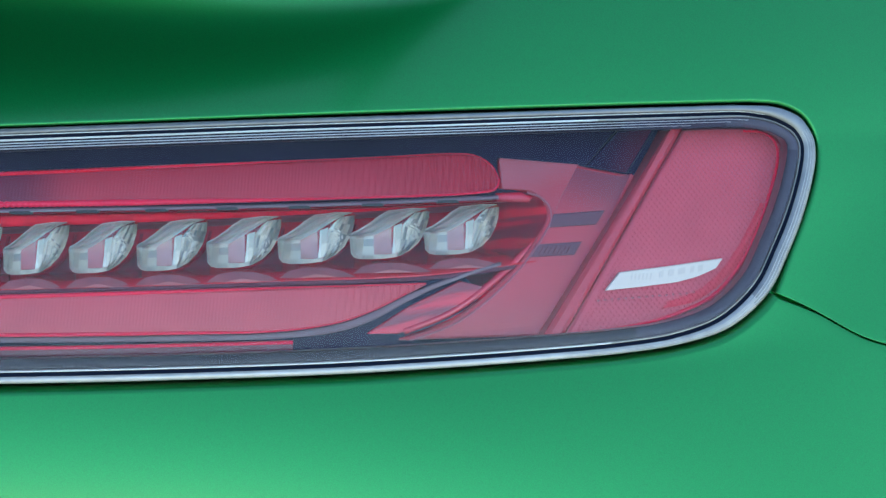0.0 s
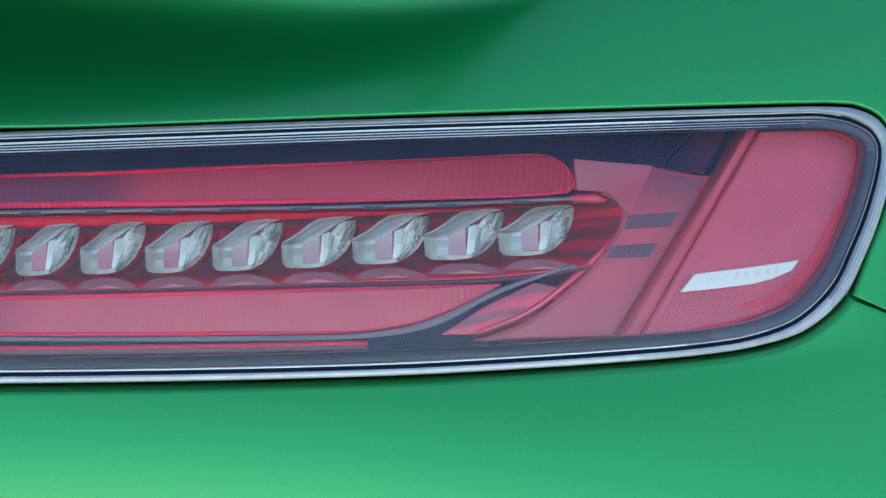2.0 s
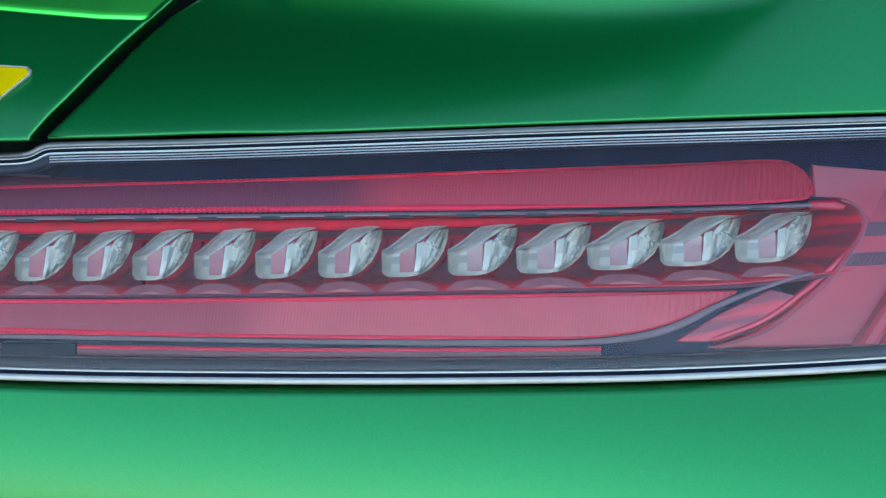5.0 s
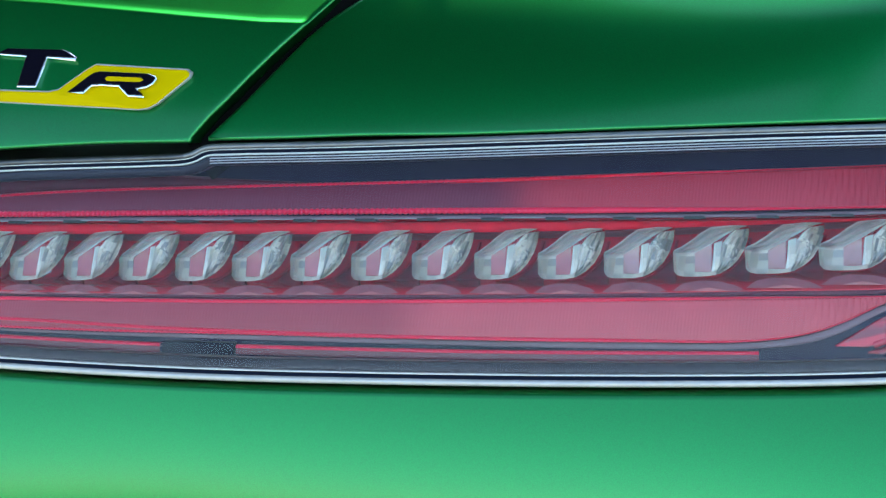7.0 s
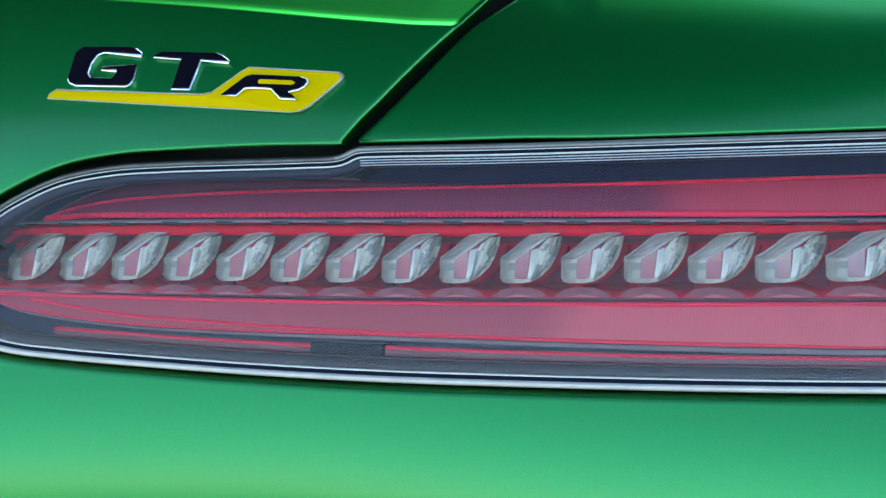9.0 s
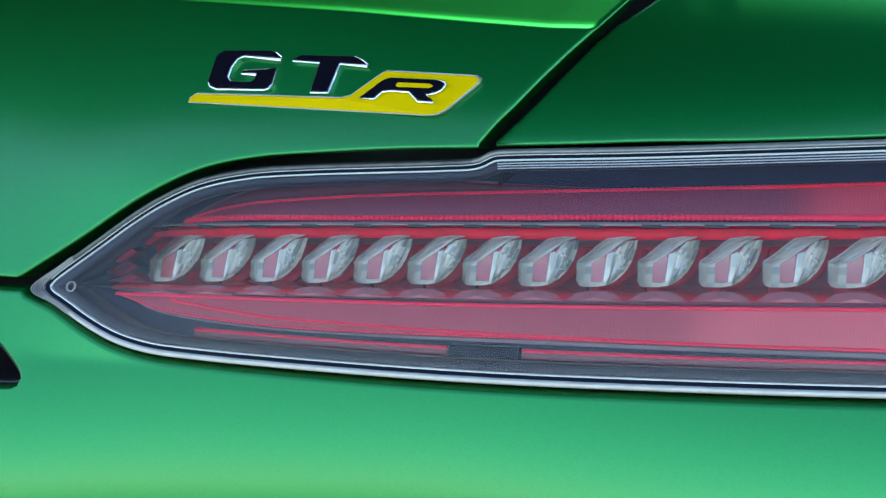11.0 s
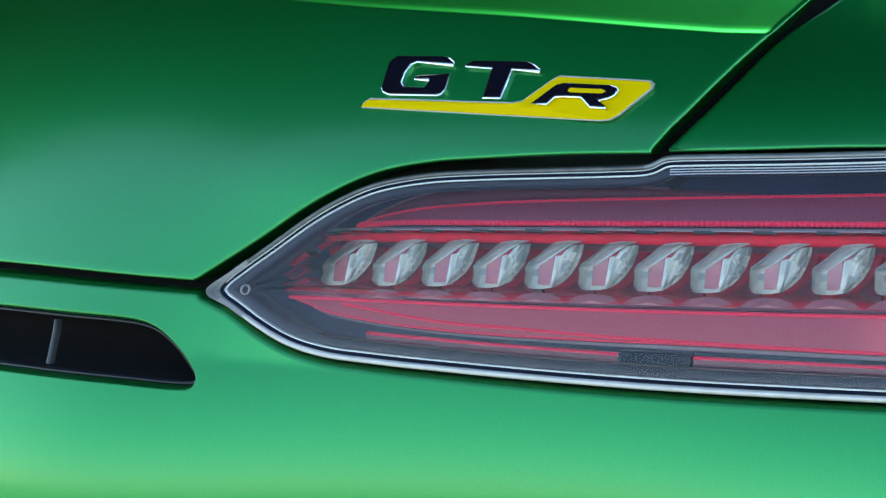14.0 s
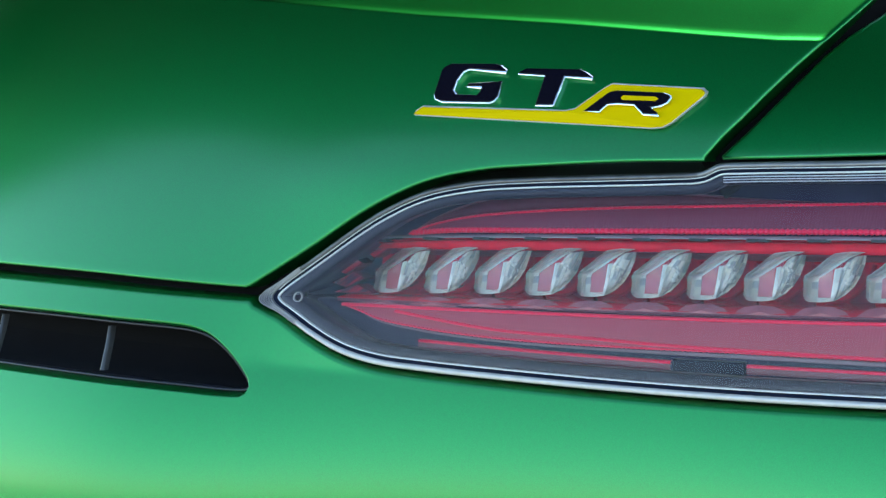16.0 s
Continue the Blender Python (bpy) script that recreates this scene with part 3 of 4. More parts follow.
end = np.clip((OUTLINE[:, 0] - np.where(OUTLINE[:, 1] > 46, 196, 158)) / np.where(OUTLINE[:, 1] > 46, 28, 56), 0, 1)
RIM = soften(inward(OUTLINE, 2.4 + 2.6 * end * end * (3 - 2 * end)))
lamp = ring("tail_lamp", OUTLINE, [(-26, -16), (-0.4, -15), (0.2, -8), (0.3, -3), (3, -3)], BLACK, car,
            "long pointed tail lamp with cut-crystal lights behind a clear cover")
ring("lamp_case", OUTLINE, [(-26, -16), (-26, -66), (-20, -70)], BLACK, lamp, "black lamp case")
# the silver edge is narrow along the top and broad below and at the outer end
mid_h = np.interp(OUTLINE[:, 0], [-398, -200, 228], [-17, 0, 8])
share = np.clip((mid_h - OUTLINE[:, 1]) / 16 + 0.5, 0, 1)
share = np.maximum(share, np.clip((OUTLINE[:, 0] - 150) / 50, 0, 1))
share = (0.80 + 0.20 * share * np.clip((OUTLINE[:, 0] + 396) / 40, 0, 1))[:, None]
EDGE = OUTLINE * (1 - share) + RIM * share
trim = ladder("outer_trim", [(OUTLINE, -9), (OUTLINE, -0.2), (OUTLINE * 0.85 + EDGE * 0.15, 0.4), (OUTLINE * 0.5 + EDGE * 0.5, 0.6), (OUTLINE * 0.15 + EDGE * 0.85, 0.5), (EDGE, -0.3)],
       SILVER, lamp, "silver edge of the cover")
# silver darkened by place to stand in for what the edge reflects
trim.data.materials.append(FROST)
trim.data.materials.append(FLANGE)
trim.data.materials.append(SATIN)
trim.data.materials.append(SILVER_DARK)
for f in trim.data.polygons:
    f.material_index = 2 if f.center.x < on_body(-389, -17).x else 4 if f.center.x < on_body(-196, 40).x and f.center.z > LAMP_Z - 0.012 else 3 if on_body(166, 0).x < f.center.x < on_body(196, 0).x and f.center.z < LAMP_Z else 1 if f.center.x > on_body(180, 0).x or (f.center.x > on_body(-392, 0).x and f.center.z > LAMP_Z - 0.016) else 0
ladder("seal", [(OUTLINE * 0.1 + EDGE * 0.9, -0.3), (inward(RIM, 0.2), -0.9), (inward(RIM, 1.5), -0.9), (inward(RIM, 1.7), -1.6)], SEAL, lamp, "dark blue-black seal")
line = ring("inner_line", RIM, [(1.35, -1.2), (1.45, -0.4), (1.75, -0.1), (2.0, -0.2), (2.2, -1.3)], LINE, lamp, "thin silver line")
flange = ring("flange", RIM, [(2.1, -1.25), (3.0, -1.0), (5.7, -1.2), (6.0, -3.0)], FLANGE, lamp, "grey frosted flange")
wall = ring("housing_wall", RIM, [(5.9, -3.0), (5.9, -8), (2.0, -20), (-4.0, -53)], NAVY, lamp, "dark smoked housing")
# towards the outer end: pink wall, flange painted paler as haze, line dulled
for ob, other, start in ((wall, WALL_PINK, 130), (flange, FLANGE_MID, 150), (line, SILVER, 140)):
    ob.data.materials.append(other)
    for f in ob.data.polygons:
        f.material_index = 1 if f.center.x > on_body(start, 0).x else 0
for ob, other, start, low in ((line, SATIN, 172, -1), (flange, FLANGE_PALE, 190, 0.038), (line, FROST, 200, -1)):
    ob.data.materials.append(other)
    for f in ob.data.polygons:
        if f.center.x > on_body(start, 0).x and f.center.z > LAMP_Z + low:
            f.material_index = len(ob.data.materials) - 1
tops = [int(np.argmin(np.linalg.norm(RIM - np.array(p), axis=1))) for p in ((-186, 41), (207, 53))]
for k in range(3):
    bead("ridge", inward(RIM, 2.95 + 0.95 * k)[tops[0]:tops[1] - 5 * k:4], np.interp(np.linspace(0, 1, 260), [0, .7, 1], [.42, .40, .12]), -1.0, 0.45, LINE, lamp, "", 260)
for f in (.3, .5, .72):
    c = (OUTLINE * (1 - f) + EDGE * f)[(OUTLINE[:, 0] > 120) & (OUTLINE[:, 1] < 48)]
    bead("trim_line", c[::3], np.interp(np.linspace(0, 1, 120), [0, .2, .8, 1], [.25, .5, .4, .15]), 0.35, 0.35, SATIN, lamp, "fine moulded line", 120)
corner = int(np.argmin(np.linalg.norm(RIM - np.array((214, 50)), axis=1)))
bead("edge_line", inward(RIM, -0.1)[4:corner:3], 0.42, -0.7, 0.6, LINE, lamp, "thin silver line", 420)


def halves(loop):
    """The upper and the lower side of a loop as functions of u."""
    i, j = int(np.argmin(loop[:, 0])), int(np.argmax(loop[:, 0]))
    k = np.roll(loop, -i, 0)
    m = (j - i) % len(loop)
    return k[:m + 1], np.vstack([k[m:], k[:1]])[::-1]


def fill(name, loop, depth, mat, parent, label="", n=260, m=28):
    """A sheet that closes a loop; depth is a function of (u, h, share up)."""
    up, lo = halves(loop)
    a, b = loop[:, 0].min() + 0.02, loop[:, 0].max() - 0.02
    us = (a + b) / 2 - (b - a) / 2 * np.cos(np.linspace(0, math.pi, n))
    rows = []
    for v in np.linspace(0, 1, m):
        hs = np.interp(us, lo[:, 0], lo[:, 1]) * (1 - v) + np.interp(us, up[:, 0], up[:, 1]) * v
        rows.append([(u, h, depth(u, h, v)) for u, h in zip(us, hs)])
    return part(name, outwards(grid_mesh(rows)), mat, parent, label)


cover = fill("cover", inward(RIM, 2.5), lambda u, h, v: 0.3 + 0.35 * 4 * v * (1 - v), COVER, lamp, "clear glossy cover")
cover.visible_shadow = False
fill("case_back", inward(OUTLINE, -20), lambda u, h, v: -70, BLACK, lamp, "black lamp case")
fill("housing", inward(RIM, -4.0), lambda u, h, v: -52, NAVY, lamp, "dark smoked housing")

# upper and lower light guides
UP_TOP = [(-337, 12.0), (-326.9, 15.7), (-307.3, 19.8), (-274.3, 23.0), (-235.2, 25.2), (-184, 27.0), (-92.5, 30.0), (21.2, 34.4), (64.6, 36.1), (86.7, 37.0), (96, 36.2), (102, 32.4), (104.6, 27)]
UP_LOW = [(-336, 11.6), (-314.9, 13.4), (-259.5, 14.7), (-159.4, 16.9), (-91.8, 18.0), (-21.5, 18.9), (42.3, 19.9), (96, 21.6), (103, 23), (104.6, 26.6)]
LOW_TOP = [(-367.2, -18.7), (-335.9, -18.4), (-271, -17.6), (-209.7, -16.8), (-134.2, -15.4), (-47.5, -13.5), (20.4, -11.8), (74.5, -10.9)]
LOW_LOW = [(-367, -19.0), (-356, -21.8), (-347, -24.3), (-326, -26.8), (-288, -29.0), (-235, -29.4), (-180, -28.9), (-107, -28.9), (-22.8, -28.6), (20, -28.1), (41.3, -25.2), (54, -21), (67, -14.9), (74.5, -11.3)]
LOW_OUT = [(-354, -23.2), (-347, -25.3), (-326.5, -28.0), (-288, -30.2), (-235, -30.8), (-180, -30.7), (-121, -30.8), (-60, -31.0), (-22, -31.0), (20, -30.4), (41, -28.3), (54, -24.4), (67, -17.9), (76, -13.8), (93, -7.9), (104, -4.8)]
LOW_LINE = [(-338, -20.2), (-288.6, -25.0), (-251, -25.9), (-209, -27.0), (-163, -27.4), (-107, -27.9), (-22.8, -27.7), (20, -27.2), (41.3, -24.4), (54, -20.3), (67, -14.3)]


def guide(lower, upper, mat, name):
    """A light guide, darkened by a painted reflection and ribbed towards the car's middle and plain red towards its
    side.
    """
    lo, up = np.array(spline(lower, 400)), np.array(spline(upper, 400))
    a, b = max(lo[0, 0], up[0, 0]), min(lo[-1, 0], up[-1, 0])
    us = (a + b) / 2 - (b - a) / 2 * np.cos(np.linspace(0, math.pi, 1300))
    l = np.stack([us, np.interp(us, lo[:, 0], lo[:, 1])], 1)
    t = np.stack([us, np.interp(us, up[:, 0], up[:, 1])], 1)
    rib = 0.42 * np.sin(us * 2 * math.pi / 2.3) * np.clip((us - 30) / 60, 0, 1)
    rows = between(l, t, [(0, -26), (0.02, -20.4), (0.05, -19.5), (0.09, -19.4), (0.5, -19.35), (0.91, -19.4), (0.95, -19.5), (0.98, -20.4), (1, -26)], 0)
    rows = [[(u, h, d + (r if 2 < i < 6 else 0)) for (u, h, d), r in zip(row, rib)] for i, row in enumerate(rows)]
    part(name, outwards(grid_mesh(rows)), mat, lamp, "red light guide, dark reflection painted towards its inner end")


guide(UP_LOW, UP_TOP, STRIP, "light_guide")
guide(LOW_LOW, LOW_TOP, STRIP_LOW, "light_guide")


def toothed(pts, width, d, tall, pitch=2.2, cut=0.42):
    """A bright edge moulded as a close row of small teeth, which die away along the guide."""
    size = np.linalg.norm(np.diff(np.array(pts, float), axis=0), axis=1).sum()
    n = int(size / pitch * 8)
    c = spline(pts, n)
    t = np.gradient(c, axis=0)
    t /= np.linalg.norm(t, axis=1)[:, None]
    nr = np.stack([-t[:, 1], t[:, 0]], 1)
    s = np.linspace(0, size, n)
    fade = np.clip((-20 - c[:, 0]) / 110, 0.12, 1)
    wave = fade * (0.5 + 0.5 * np.cos(2 * math.pi * s / pitch))
    wide = width * (1 - cut * wave) * np.interp(c[:, 0], [-40, 40], [1, 0.35])
    rows = []
    for a in np.linspace(-math.pi / 2, math.pi / 2, 5):
        o = math.sin(a) * wide / 2
        rows.append([(p[0] + q[0] * x, p[1] + q[1] * x, d + tall * (1 - 1.3 * cut * v) * math.cos(a)) for p, q, x, v in zip(c, nr, o, wave)])
    rows = [[(u, h, d - 2) for u, h, _ in rows[0]]] + rows + [[(u, h, d - 2) for u, h, _ in rows[-1]]]
    return part("guide_edge", outwards(grid_mesh(rows)), REDLINE, lamp, "bright red toothed edge")


toothed(UP_TOP, 1.3, -19.6, 0.7)
toothed([(u, h + 0.9) for u, h in UP_LOW], 2.5, -19.4, 0.8)
toothed(LOW_TOP, 1.5, -19.6, 0.6, cut=0.12)
toothed(LOW_LINE, 1.5, -19.2, 0.7, cut=0.2)
toothed([(u, h + 0.7) for u, h in LOW_LOW[:8]], 1.2, -19.6, 0.5)

plate("guide_wedge", [(-96, 29.0), (-70, 31.2), (-34, 32.6), (-12, 33.3), (-40, 31.2), (-70, 29.9)], -21, -18.9, CHANNEL, lamp, "bright red wedge", 0.2)
# red reflection above the upper guide's inner end, added as a dark red leaf
LEAF = [(-337, 12.6), (-326, 18.8), (-312, 24.2), (-295, 28.2), (-270, 30.6), (-235, 31.6), (-190, 30.2), (-140, 28.5)]
band("leaf", [(-336, 11.8), (-326.9, 15.4), (-307.3, 19.6), (-274.3, 22.8), (-235.2, 25.0), (-184, 26.8), (-140, 28.2)], LEAF, [(0, -24), (0.1, -22.2), (0.9, -22.2), (1, -23.5)], REFLECTED_RED, lamp, "dark red leaf, a painted reflection")
bead("leaf_edge", LEAF[:-1], 0.7, -22.2, 0.4, STRIP_DARK, lamp, "", 90)
# plates behind the guides
band("upper_plate", [(-350, 9.5), (-336, 10.0), (-259.5, 12.2), (-91.8, 15.4), (42.3, 17.4), (108, 20), (164, 24)],
     [(-350, 14), (-336, 24), (-300, 33), (-200, 37), (-43, 45), (84, 49), (128, 50), (182, 51)], [(0, -30), (0.02, -23.5), (0.5, -23.8), (1, -26)], NAVY, lamp)
band("lower_plate", [(-384, -22), (-366, -30), (-330, -38), (-216, -41), (0, -39.5), (60, -38), (120, -35)],
     [(-384, -17), (-366, -17.5), (-330, -17.2), (-216, -15.8), (0, -11.4), (74, -9.6), (90, -9)], [(0, -26), (0.5, -23.5), (0.98, -23.5), (1, -30)], NAVY, lamp)
band("guide_bezel", LOW_OUT, [(-354, -22.4), (-347, -24.3), (-326, -26.8), (-288, -29.0), (-235, -29.4), (-180, -28.9), (-107, -28.9), (-60, -28.8), (-22.8, -28.6), (20, -28.1), (41.3, -25.2), (54, -21), (66, -15.6), (76, -11.8), (93, -6.4), (104, -3.6)],
     [(0, -24), (0.05, -21.0), (0.1, -20.8), (0.5, -20.7), (0.9, -20.8), (0.95, -21.0), (1, -24)], LILAC, lamp, "smoky grey bezel", 240)
band("guide_bezel", [(-350, 9.8), (-336, 10.2), (-259.5, 12.4), (-91.8, 15.6), (42.3, 17.6), (104, 19.6)],
     [(-350, 10.8), (-336, 11.6), (-259.5, 14.0), (-91.8, 17.2), (42.3, 19.2), (104, 21.4)], [(0, -24), (0.2, -19.5), (0.8, -19.5), (1, -22)], LILAC, lamp, "smoky grey bezel", 200)

bead("bezel_line", [(-348, 10.2), (-336, 10.7), (-259.5, 12.9), (-91.8, 16.1), (-50, 16.8)], 0.4, -19.5, 0.3, TIP, lamp, "thin pale line", 160)

# the red channel with its crystals
CH_TOP = [(-372, 6.5), (-336, 9.8), (-259.5, 12.2), (-91.8, 15.4), (42.3, 17.4), (118, 20)]
CH_LOW = [(-372, -16.5), (-330, -16.0), (-209.7, -14.6), (-47.5, -11.6), (20.4, -10.0), (76, -8.6), (118, -4)]
FLOOR = [(-372, -13.4), (-330, -13.0), (-259, -11.2), (-134, -9.2), (-34, -6.6), (20, -4.4), (76, -1.8), (118, 2)]
band("channel_wall", [(u, h - 6) for u, h in FLOOR], [(u, h + 3) for u, h in CH_TOP], [(0, -47), (0.5, -49), (1, -47)], CHANNEL, lamp, "deep red channel")
band("channel_line", [(u, h + 14.6) for u, h in FLOOR], [(u, h + 17.2) for u, h in FLOOR], [(0, -48), (0.3, -46.6), (0.75, -45.4), (0.9, -45.2), (1, -48)], PINK, lamp, "pale ledge in the channel")
band("channel_face", [(u, h + 17.8) for u, h in FLOOR], [(u, h - 1.2) for u, h in CH_TOP], [(0, -46), (0.08, -33.6), (0.5, -33), (0.92, -32.4), (1, -27)], ROOF_RED, lamp, "bright red face above the crystals")
band("channel_floor", CH_LOW, FLOOR, [(0, -28), (0.06, -21.5), (0.15, -21.5), (0.6, -33), (1, -48)], RED_GLOSS, lamp, "glossy red ledge")
band("channel_roof", [(u, h - 2.6) for u, h in CH_TOP], CH_TOP, [(0, -46), (0.3, -38), (0.5, -37.5), (0.55, -30), (1, -21)], RED, lamp, "glossy red ledge")

band("channel_lip", [(u, h - 1.4) for u, h in CH_LOW], [(u, h + 0.5) for u, h in CH_LOW], [(0, -24), (0.1, -22.2), (0.8, -21.9), (1, -24)], LIP_RED, lamp, "dull red lip under the channel")

GEM_RIM = [(0, .46), (.005, .28), (.015, .10), (.07, .02), (.16, .0), (.36, .015), (.56, .06), (.70, .15), (.82, .30), (.90, .46), (.95, .62), (.985, .80), (1, .93),
           (.97, .99), (.84, .985), (.72, 1.0), (.60, .97), (.48, .95), (.36, .84), (.25, .71), (.12, .58)]
# folds of the cut: the left face, the sloping top and the front
GEM_FOLDS = [(.03, .42), (.05, .12), (.28, .455), (.285, .06), (.52, .66), (.66, .80), (.80, .93), (.50, .12), (.14, .44), (.165, .10), (.155, .26), (.285, .26)]


def gem_height(x, y):
    left = 3.6 + 14.5 * x
    front = 8.0 - 15.0 * max(0, x - .50) ** 1.6 - 1.2 * max(0, .3 - y)
    line = np.interp(x, [0, .28, .52, .80, 1.0], [.43, .455, .66, .92, 1.1])
    top = 8.0 - 9.0 * max(0, y - line)
    return min(left, front, top)


rnd = random.Random(11)
gem_points = [(x, y, 0.6) for x, y in GEM_RIM]
gem_points += [(.5 + (x - .5) * .955, .5 + (y - .5) * .95, 0.8 * gem_height(x, y)) for x, y in GEM_RIM]
gem_points += [(x, y, gem_height(x, y)) for x, y in GEM_FOLDS]
while len(gem_points) < 66:
    x, y = rnd.uniform(.1, .96), rnd.uniform(.06, .97)
    if x > .56 and y < np.interp(x, [.28, .52, .80, 1], [.45, .64, .9, 1.1]) and inside(x, y, .5 + (np.array(GEM_RIM) - .5) * .92) \
            and min((x - a) ** 2 + (y - b) ** 2 for a, b, _ in gem_points) > .006:
        gem_points.append((x, y, gem_height(x, y) + rnd.uniform(-.4, .4)))
nr = len(GEM_RIM)
flat_points = [Vector((x, y)) for x, y, _ in gem_points]
folds = [(k, (k + 1) % nr) for k in range(nr)] + [(2 * nr, 2 * nr + 8), (2 * nr + 8, 2 * nr + 2), (2 * nr + 2, 2 * nr + 4), (2 * nr + 4, 2 * nr + 5), (2 * nr + 5, 2 * nr + 6), (2 * nr + 2, 2 * nr + 11), (2 * nr + 11, 2 * nr + 3)]
cut_xy, _, cut_faces, source, _, _ = delaunay_2d_cdt(flat_points, folds, [], 1, 1e-5)
# the lining inside, refracted light and dark put into its colours: an upright block, slivers up the sloping top, a red
# window and slanting slivers beside it
TOP_LOW = np.array([(.0, .46), (.14, .455), (.28, .465), (.40, .56), (.52, .66), (.66, .79), (.80, .91), (.965, .985)])
TOP_HIGH = np.array([(.01, .50), (.12, .585), (.25, .715), (.36, .845), (.48, .95), (.60, .97), (.74, .995), (.90, .99)])
SIDE_IN = np.array([(.555, .05), (.59, .20), (.612, .40), (.64, .66), (.72, .80), (.80, .90)])
SIDE_OUT = np.array([(.60, .07), (.73, .17), (.84, .32), (.925, .52), (.975, .74), (.99, .93)])
LEFT_LOW = np.array([(.015, .10), (.06, .025), (.14, .005), (.285, .012)])
LEFT_HIGH = np.array([(.0, .455), (.08, .455), (.18, .455), (.285, .468)])


cut_points = [gem_points[o[0]] if o else (v.x, v.y, 6.0) for v, o in zip(cut_xy, source)]
GEM_AT = [(76, -1.3, 30.9), (47, -2.6, 32), (19.2, -4, 30.5), (-8, -5.3, 29.2), (-34.5, -6.2, 27.3), (-60.1, -6.9, 26.2), (-84.9, -7.3, 25.2),
          (-109.7, -7.9, 24.5), (-134.2, -8.5, 24.4), (-159.1, -9.1, 24.5), (-183.5, -9.7, 24.7), (-207.6, -10.1, 24.8), (-232.1, -10.5, 25.2),
          (-256.8, -11, 25.4), (-281.7, -11.6, 25.7), (-307, -12.1, 25.9), (-332.8, -13, 26), (-360, -14, 27)]
for k, (u, h, w) in enumerate(GEM_AT):
    tall = 19.0 + (0.06 * k)
    bm = bmesh.new()
    jig = random.Random(k)
    vs = [bm.verts.new(on_body(u + x * w, h + y * tall, -33 + d + jig.uniform(-.04, .04))) for x, y, d in cut_points]
    for f in cut_faces:
        bm.faces.new([vs[i] for i in f])
    rim = sorted((i for i, o in enumerate(source) if o and o[0] < nr), key=lambda i: source[i][0])
    back = [bm.verts.new(on_body(u + (.5 + (x - .5) * .8) * w, h + (.52 + (y - .5) * .8) * tall, -41.5)) for x, y in GEM_RIM]
    for i in range(nr):
        j = (i + 1) % nr
        bm.faces.new((vs[rim[i]], vs[rim[j]], back[j], back[i]))
    bm.faces.new(back)
    bmesh.ops.recalc_face_normals(bm, faces=bm.faces[:])

    # lining with a red window, a painted white glint and slivers of painted refraction
    def sliver(rows, tones, depth):
        made = [[bm.verts.new(on_body(u + x * w, h + y * tall, -33 + 0.72 * gem_height(x, y) - 1.2 + depth(i, j))) for j, (x, y) in enumerate(r)] for i, r in enumerate(rows)]
        for i in range(len(rows) - 1):
            for j in range(len(rows[0]) - 1):
                bm.faces.new((made[i][j], made[i][j + 1], made[i + 1][j + 1], made[i + 1][j])).material_index = tones(i, j)

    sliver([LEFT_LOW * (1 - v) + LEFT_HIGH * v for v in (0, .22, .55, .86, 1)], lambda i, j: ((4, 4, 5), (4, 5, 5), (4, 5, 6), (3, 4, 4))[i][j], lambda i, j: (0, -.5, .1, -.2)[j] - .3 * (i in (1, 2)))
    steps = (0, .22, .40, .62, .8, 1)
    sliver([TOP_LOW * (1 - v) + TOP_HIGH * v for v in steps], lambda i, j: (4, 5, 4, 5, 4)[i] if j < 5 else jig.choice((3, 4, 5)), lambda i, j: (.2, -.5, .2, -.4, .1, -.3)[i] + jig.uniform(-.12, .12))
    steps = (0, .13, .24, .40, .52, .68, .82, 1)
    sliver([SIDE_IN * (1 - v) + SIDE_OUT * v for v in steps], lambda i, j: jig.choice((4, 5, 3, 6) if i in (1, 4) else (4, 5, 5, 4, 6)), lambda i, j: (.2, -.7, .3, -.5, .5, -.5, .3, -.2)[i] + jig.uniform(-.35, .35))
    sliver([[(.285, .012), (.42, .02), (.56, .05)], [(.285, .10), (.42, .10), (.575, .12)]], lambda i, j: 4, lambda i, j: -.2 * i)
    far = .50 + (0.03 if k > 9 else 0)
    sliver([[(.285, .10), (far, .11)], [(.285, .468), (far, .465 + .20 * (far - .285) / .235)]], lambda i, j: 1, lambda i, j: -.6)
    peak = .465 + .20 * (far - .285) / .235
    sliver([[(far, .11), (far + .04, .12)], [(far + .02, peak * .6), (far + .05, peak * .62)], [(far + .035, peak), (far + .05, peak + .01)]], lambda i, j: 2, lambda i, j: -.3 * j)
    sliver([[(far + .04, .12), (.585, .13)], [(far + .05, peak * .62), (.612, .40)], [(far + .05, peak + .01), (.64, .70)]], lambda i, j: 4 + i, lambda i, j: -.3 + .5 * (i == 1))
    # painted glints along the sloping top, and curls of painted light and dark in the outer face
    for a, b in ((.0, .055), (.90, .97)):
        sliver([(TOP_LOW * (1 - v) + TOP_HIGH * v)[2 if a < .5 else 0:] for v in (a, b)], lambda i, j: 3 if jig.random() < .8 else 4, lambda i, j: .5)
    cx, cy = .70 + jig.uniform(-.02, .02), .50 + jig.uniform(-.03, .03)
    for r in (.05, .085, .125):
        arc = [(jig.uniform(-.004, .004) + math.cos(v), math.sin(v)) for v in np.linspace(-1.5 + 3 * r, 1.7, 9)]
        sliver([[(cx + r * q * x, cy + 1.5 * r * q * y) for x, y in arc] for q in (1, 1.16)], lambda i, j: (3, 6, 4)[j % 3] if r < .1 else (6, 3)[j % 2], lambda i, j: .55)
    gem = part("crystal", bm, CRYSTAL, lamp, "faceted clear crystal with a red window", smooth=False)
